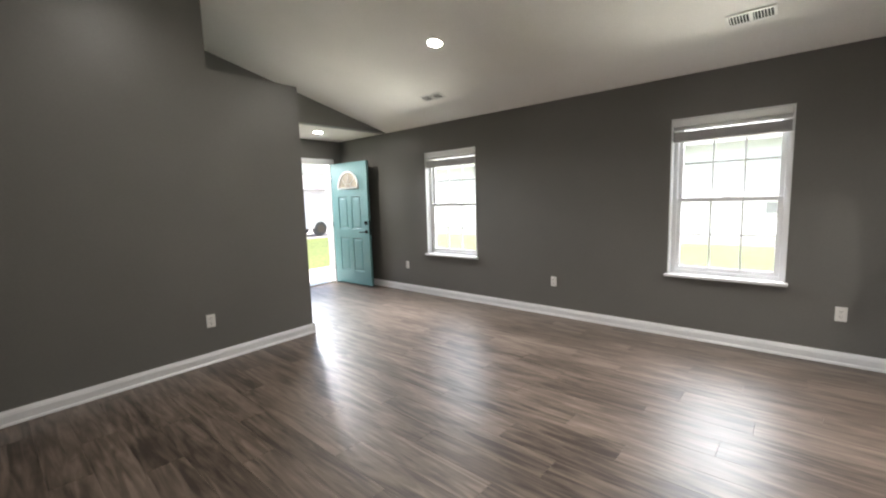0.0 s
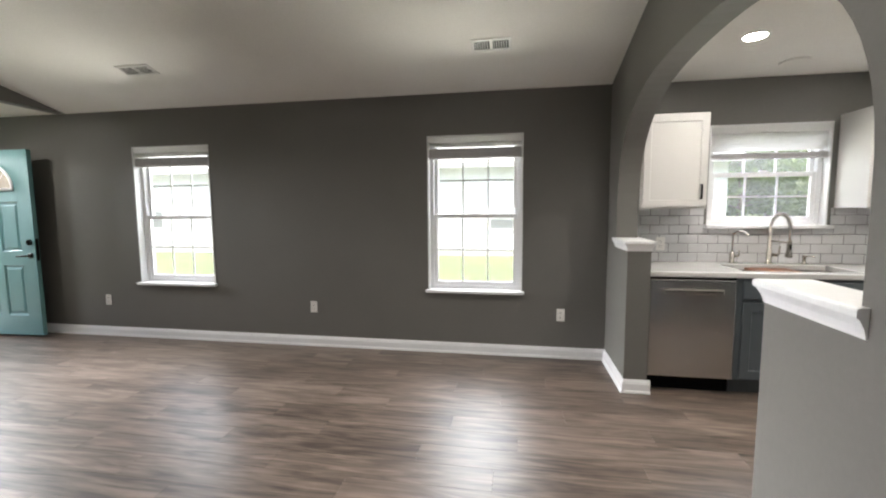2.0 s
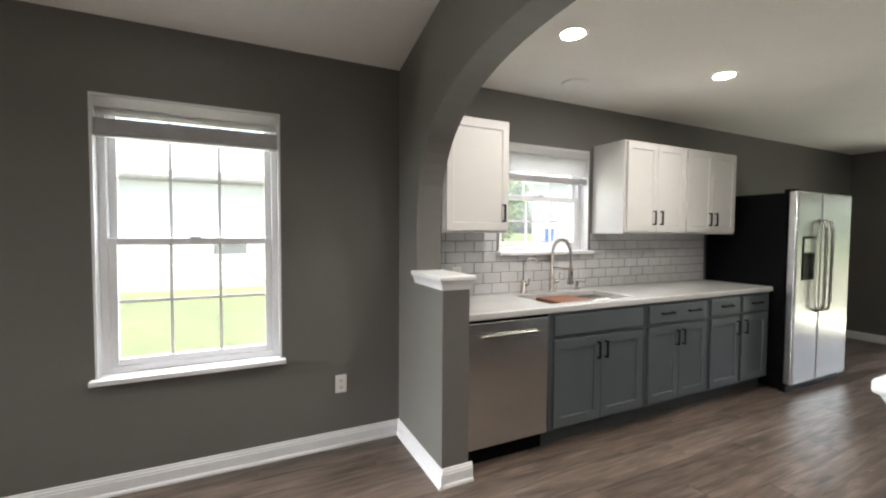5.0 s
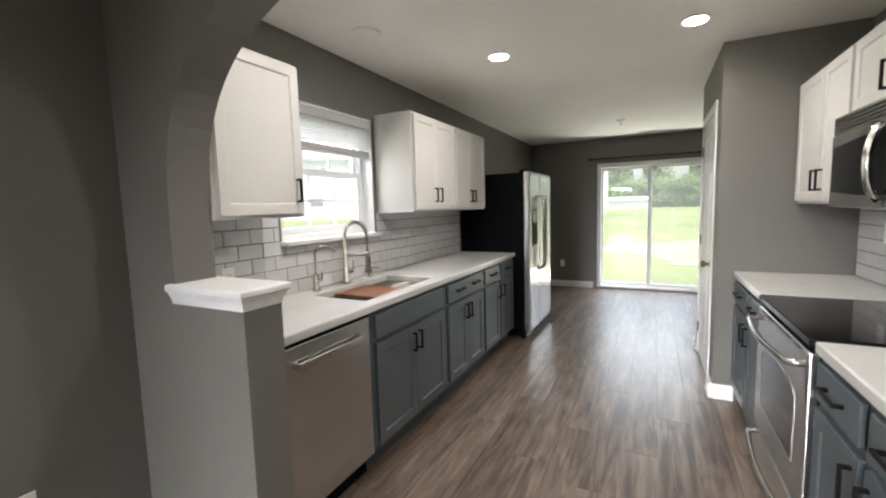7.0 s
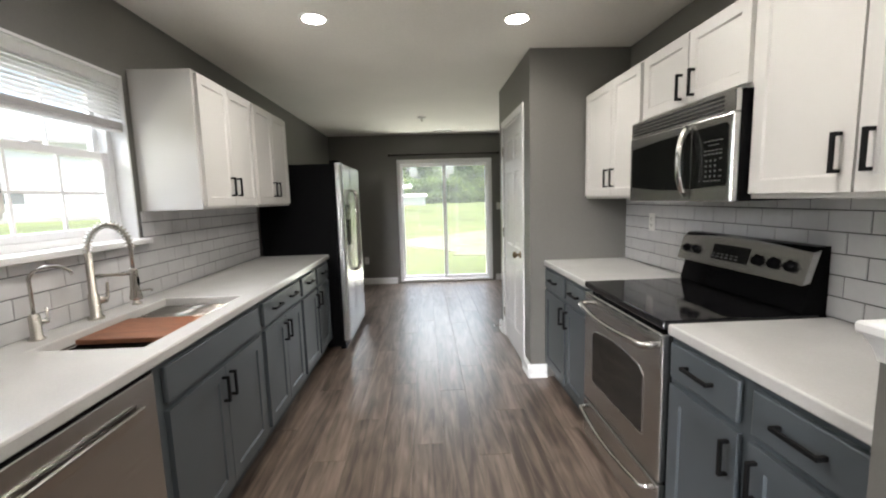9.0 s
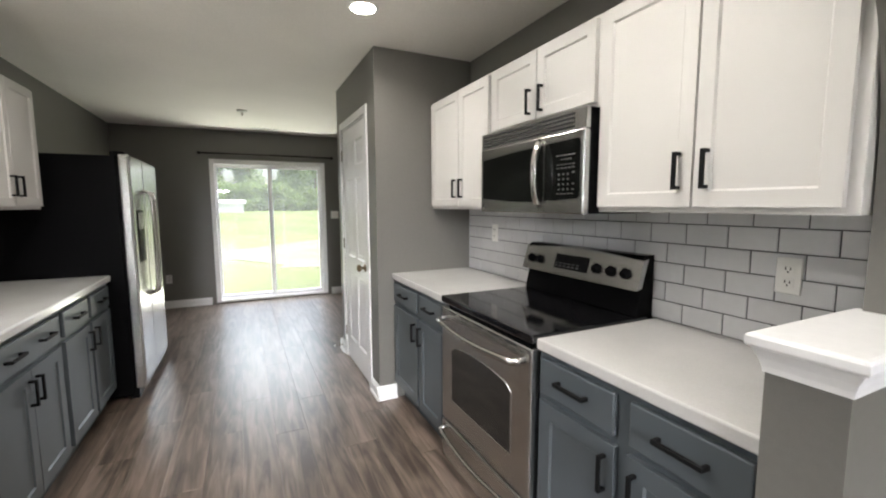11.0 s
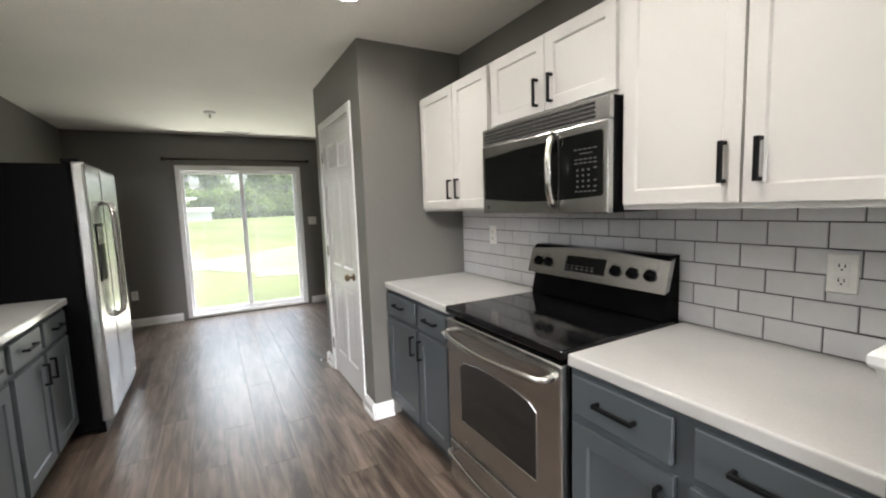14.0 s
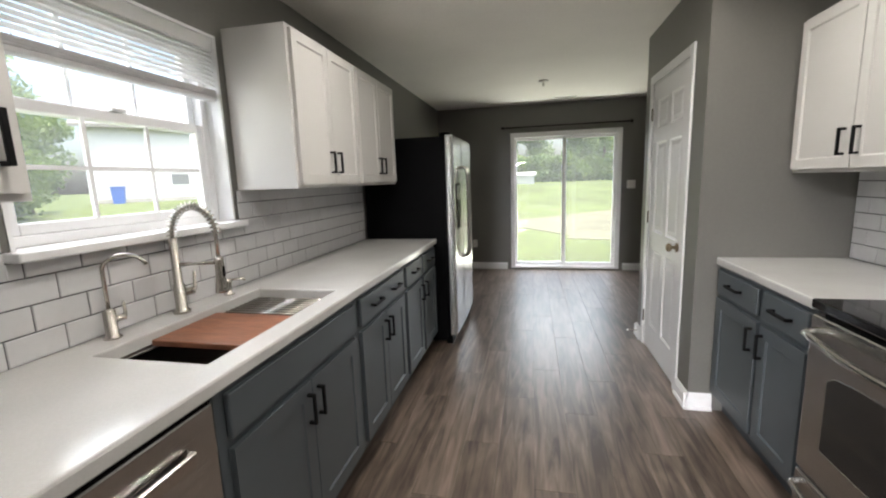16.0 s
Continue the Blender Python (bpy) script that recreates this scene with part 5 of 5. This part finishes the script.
def tree(name, label, seed, height, crown, leaves=5200):
    rnd = random.Random(seed)
    t = thing(name, Matrix(), label, "tree", "garden trees")
    bm = bmesh.new()
    tube(bm, [(0, 0, 0), (0.08, 0.03, height * 0.3), (-0.05, 0.1, height * 0.6), (0.02, 0, height * 0.88)], [0.24, 0.18, 0.11, 0.03], 8)
    blobs = []
    for i in range(16):
        a = rnd.uniform(0, math.tau)
        z = height * rnd.uniform(0.10, 0.92)
        r = crown * rnd.uniform(0.25, 0.8) * (1.1 - 0.6 * z / height)
        tip = (math.cos(a) * r, math.sin(a) * r, z + rnd.uniform(0.2, 0.8))
        tube(bm, [(0, 0, z * 0.75), (tip[0] * 0.5, tip[1] * 0.5, z * 0.88), tip], [0.07, 0.045, 0.015], 5)
        blobs.append((Vector(tip), crown * rnd.uniform(0.28, 0.5)))
    part("trunk", bm, BARK, t)
    verts, faces = [], []
    for i in range(leaves):
        c, r = rnd.choice(blobs)
        v = Vector((rnd.gauss(0, 1), rnd.gauss(0, 1), rnd.gauss(0, 1))).normalized() * r * rnd.uniform(0.45, 1.08)
        v.z *= 0.75
        p = c + v
        a = Vector((rnd.gauss(0, 1), rnd.gauss(0, 1), rnd.gauss(0, 0.6))).normalized() * rnd.uniform(0.13, 0.30)
        b = a.cross(Vector((rnd.gauss(0, 1), rnd.gauss(0, 1), rnd.gauss(0, 1)))).normalized() * rnd.uniform(0.08, 0.18)
        k = len(verts)
        verts += [p - a, p + b, p + a, p - b]
        faces.append((k, k + 1, k + 2, k + 3))
    me = bpy.data.meshes.new("crown")
    me.from_pydata(verts, [], faces)
    me.materials.append(LEAF)
    c = new("crown", me)
    c.parent = t
    return t


first = tree("tree", "leafy green tree beyond the lawn", 3, 8.5, 3.6)
second = tree("tree", "leafy green tree beyond the lawn", 8, 10.5, 4.4)
shrub = tree("shrub", "dense green shrub at the edge of the lawn", 15, 3.6, 3.0, 3600)
shrub.matrix_basis = pose(58, -30, -0.27)
rnd = random.Random(11)
for i in range(1, 17):
    copy_thing(shrub, pose(58 + rnd.uniform(-2, 3), -30 + i * 3.6 + rnd.uniform(-0.6, 0.6), -0.27, 0, 0, rnd.uniform(0, 360)))
spots = [(14.5, 31), (17.5, 33.5), (19.5, 36), (21.5, 38), (12.5, 34), (16, 38), (9.5, 31), (24, 44), (29, 46)]
spots += [(62 + rnd.uniform(-2, 8), -36 + i * 4.2) for i in range(20)]
for i, (x, y) in enumerate(spots):
    src = first if i % 2 else second
    s = rnd.uniform(0.85, 1.15)
    if i < 2:
        src = (second, first)[i]
        src.matrix_basis = pose(x, y, -0.27, 0, 0, rnd.uniform(0, 360))
    else:
        copy_thing(src, pose(x, y, -0.27, 0, 0, rnd.uniform(0, 360)))

# ---- backsplash tiles ----
TW, TH, J = 0.1516, 0.0757, 0.0038


def backsplash(name, m, u0, u1, z0, z1, holes, phase, label):
    """Running-bond tiles on a grout bed; local x along the wall, y=0 the wall face, tiles stand out to -y."""
    t = thing(name, m, label, "backsplash", kind="structure")
    bm = bmesh.new()
    wall_pieces(bm, u0, u1, z0, z1, holes, lambda b, a, c, d, e: box(b, a, c, -0.0045, -0.0005, d, e))
    part("grout", bm, GROUT, t)
    cache = {}
    row, z = 0, z0
    while z < z1 - 0.012:
        zt = min(z + TH, z1)
        u = u0 - ((phase + (row % 2) * (TW + J) / 2) % (TW + J))
        while u < u1:
            spans = [(max(u, u0), min(u + TW, u1))]
            for h in holes:
                if h[2] < zt - 0.01 and h[3] > z + 0.01:
                    nxt = []
                    for a, b in spans:
                        nxt += [q for q in ((a, min(b, h[0])), (max(a, h[1]), b)) if q[1] - q[0] > 0.012] if a < h[1] and b > h[0] else [(a, b)]
                    spans = nxt
            pieces = [(a, b, zt) for a, b in spans]
            for h in holes:
                if z < h[2] - 0.012 and zt > h[2] + 0.01:
                    a, b = max(u, u0, h[0]), min(u + TW, u1, h[1])
                    pieces.append((a, b, h[2] - 0.001))
            for a, b, ztop in pieces:
                if b - a < 0.012:
                    continue
                k = (round(b - a, 4), round(ztop - z, 4))
                if k not in cache:
                    bt = bmesh.new()
                    lo = [bt.verts.new(p) for p in ((0, 0, 0), (k[0], 0, 0), (k[0], 0, k[1]), (0, 0, k[1]))]
                    mi = [bt.verts.new((v.co.x, -0.0055, v.co.z)) for v in lo]
                    e = 0.0018
                    hi = [bt.verts.new(p) for p in ((e, -0.0078, e), (k[0] - e, -0.0078, e), (k[0] - e, -0.0078, k[1] - e), (e, -0.0078, k[1] - e))]
                    for p, q in ((lo, mi), (mi, hi)):
                        for i in range(4):
                            bt.faces.new((p[i], p[(i + 1) % 4], q[(i + 1) % 4], q[i]))
                    bt.faces.new(hi)
                    cache[k] = mesh_of("tile", bt, TILE)
                ob = new("tile", cache[k])
                ob.parent = t
                ob.matrix_basis = pose(a, 0, z, random.uniform(-0.25, 0.25), 0, random.uniform(-0.2, 0.2))
            u += TW + J
        z += TH + J
        row += 1
    return t


backsplash("backsplash_south", pose(PANTRY_W, S, 0, 0, 0, 180), 0.001, PANTRY_W - ARCH_S - 0.001, 0.917, 1.361, [], 0.137, "white subway tile with dark grout above the range")
x0, x1, z0, z1 = WINDOWS["window_3"]
backsplash("backsplash_north", pose(ARCH_E, N, 0), 0.001, 4.015 - ARCH_E, 0.917, 1.371, [(x0 - ARCH_E - 0.022, x1 - ARCH_E + 0.022, z0 - 0.014, 1.5)], 0.05, "white subway tile with dark grout above the sink")

# ---- floor planks ----
PW, PL, GAP = 0.181, 1.22, 0.0006
rnd = random.Random(21)
cache = {}


def plank_mesh(length, width):
    bm = bmesh.new()
    e = 0.0006
    lo = [bm.verts.new(p) for p in ((0, 0, -0.0085), (length, 0, -0.0085), (length, width, -0.0085), (0, width, -0.0085))]
    mi = [bm.verts.new((v.co.x, v.co.y, -0.0005)) for v in lo]
    hi = [bm.verts.new(p) for p in ((e, e, 0), (length - e, e, 0), (length - e, width - e, 0), (e, width - e, 0))]
    for p, q in ((lo, mi), (mi, hi)):
        for i in range(4):
            bm.faces.new((p[i], p[(i + 1) % 4], q[(i + 1) % 4], q[i]))
    bm.faces.new(hi)
    return mesh_of("plank", bm, PLANK)


y = HALL
row = 0
while y < N - 0.02:
    w = min(PW, N - y) - GAP
    x = W - (row * 0.47 + rnd.uniform(-0.1, 0.1)) % PL
    while x < E:
        a, b = max(x, W), min(x + PL - GAP, E)
        x += PL
        if b - a < 0.03:
            continue
        top = y + w
        if top < 2.45:
            a = max(a, LEFT - 0.04)
        if top < DINE_S:
            b = min(b, ARCH_W + 0.1)
        elif top < S:
            if a < ARCH_W:
                b = min(b, ARCH_W + 0.1)
            else:
                a = max(a, PANTRY_E - 0.05)
        if b - a < 0.03 or (a > PANTRY_W + 0.05 and b < PANTRY_E - 0.05 and top < PANTRY_N):
            continue
        k = (round(b - a, 3), round(w, 4))
        if k not in cache:
            cache[k] = plank_mesh(*k)
        ob = new("plank", cache[k])
        ob.parent = floor
        ob.matrix_basis = pose(a, y, 0)
    y += PW
    row += 1
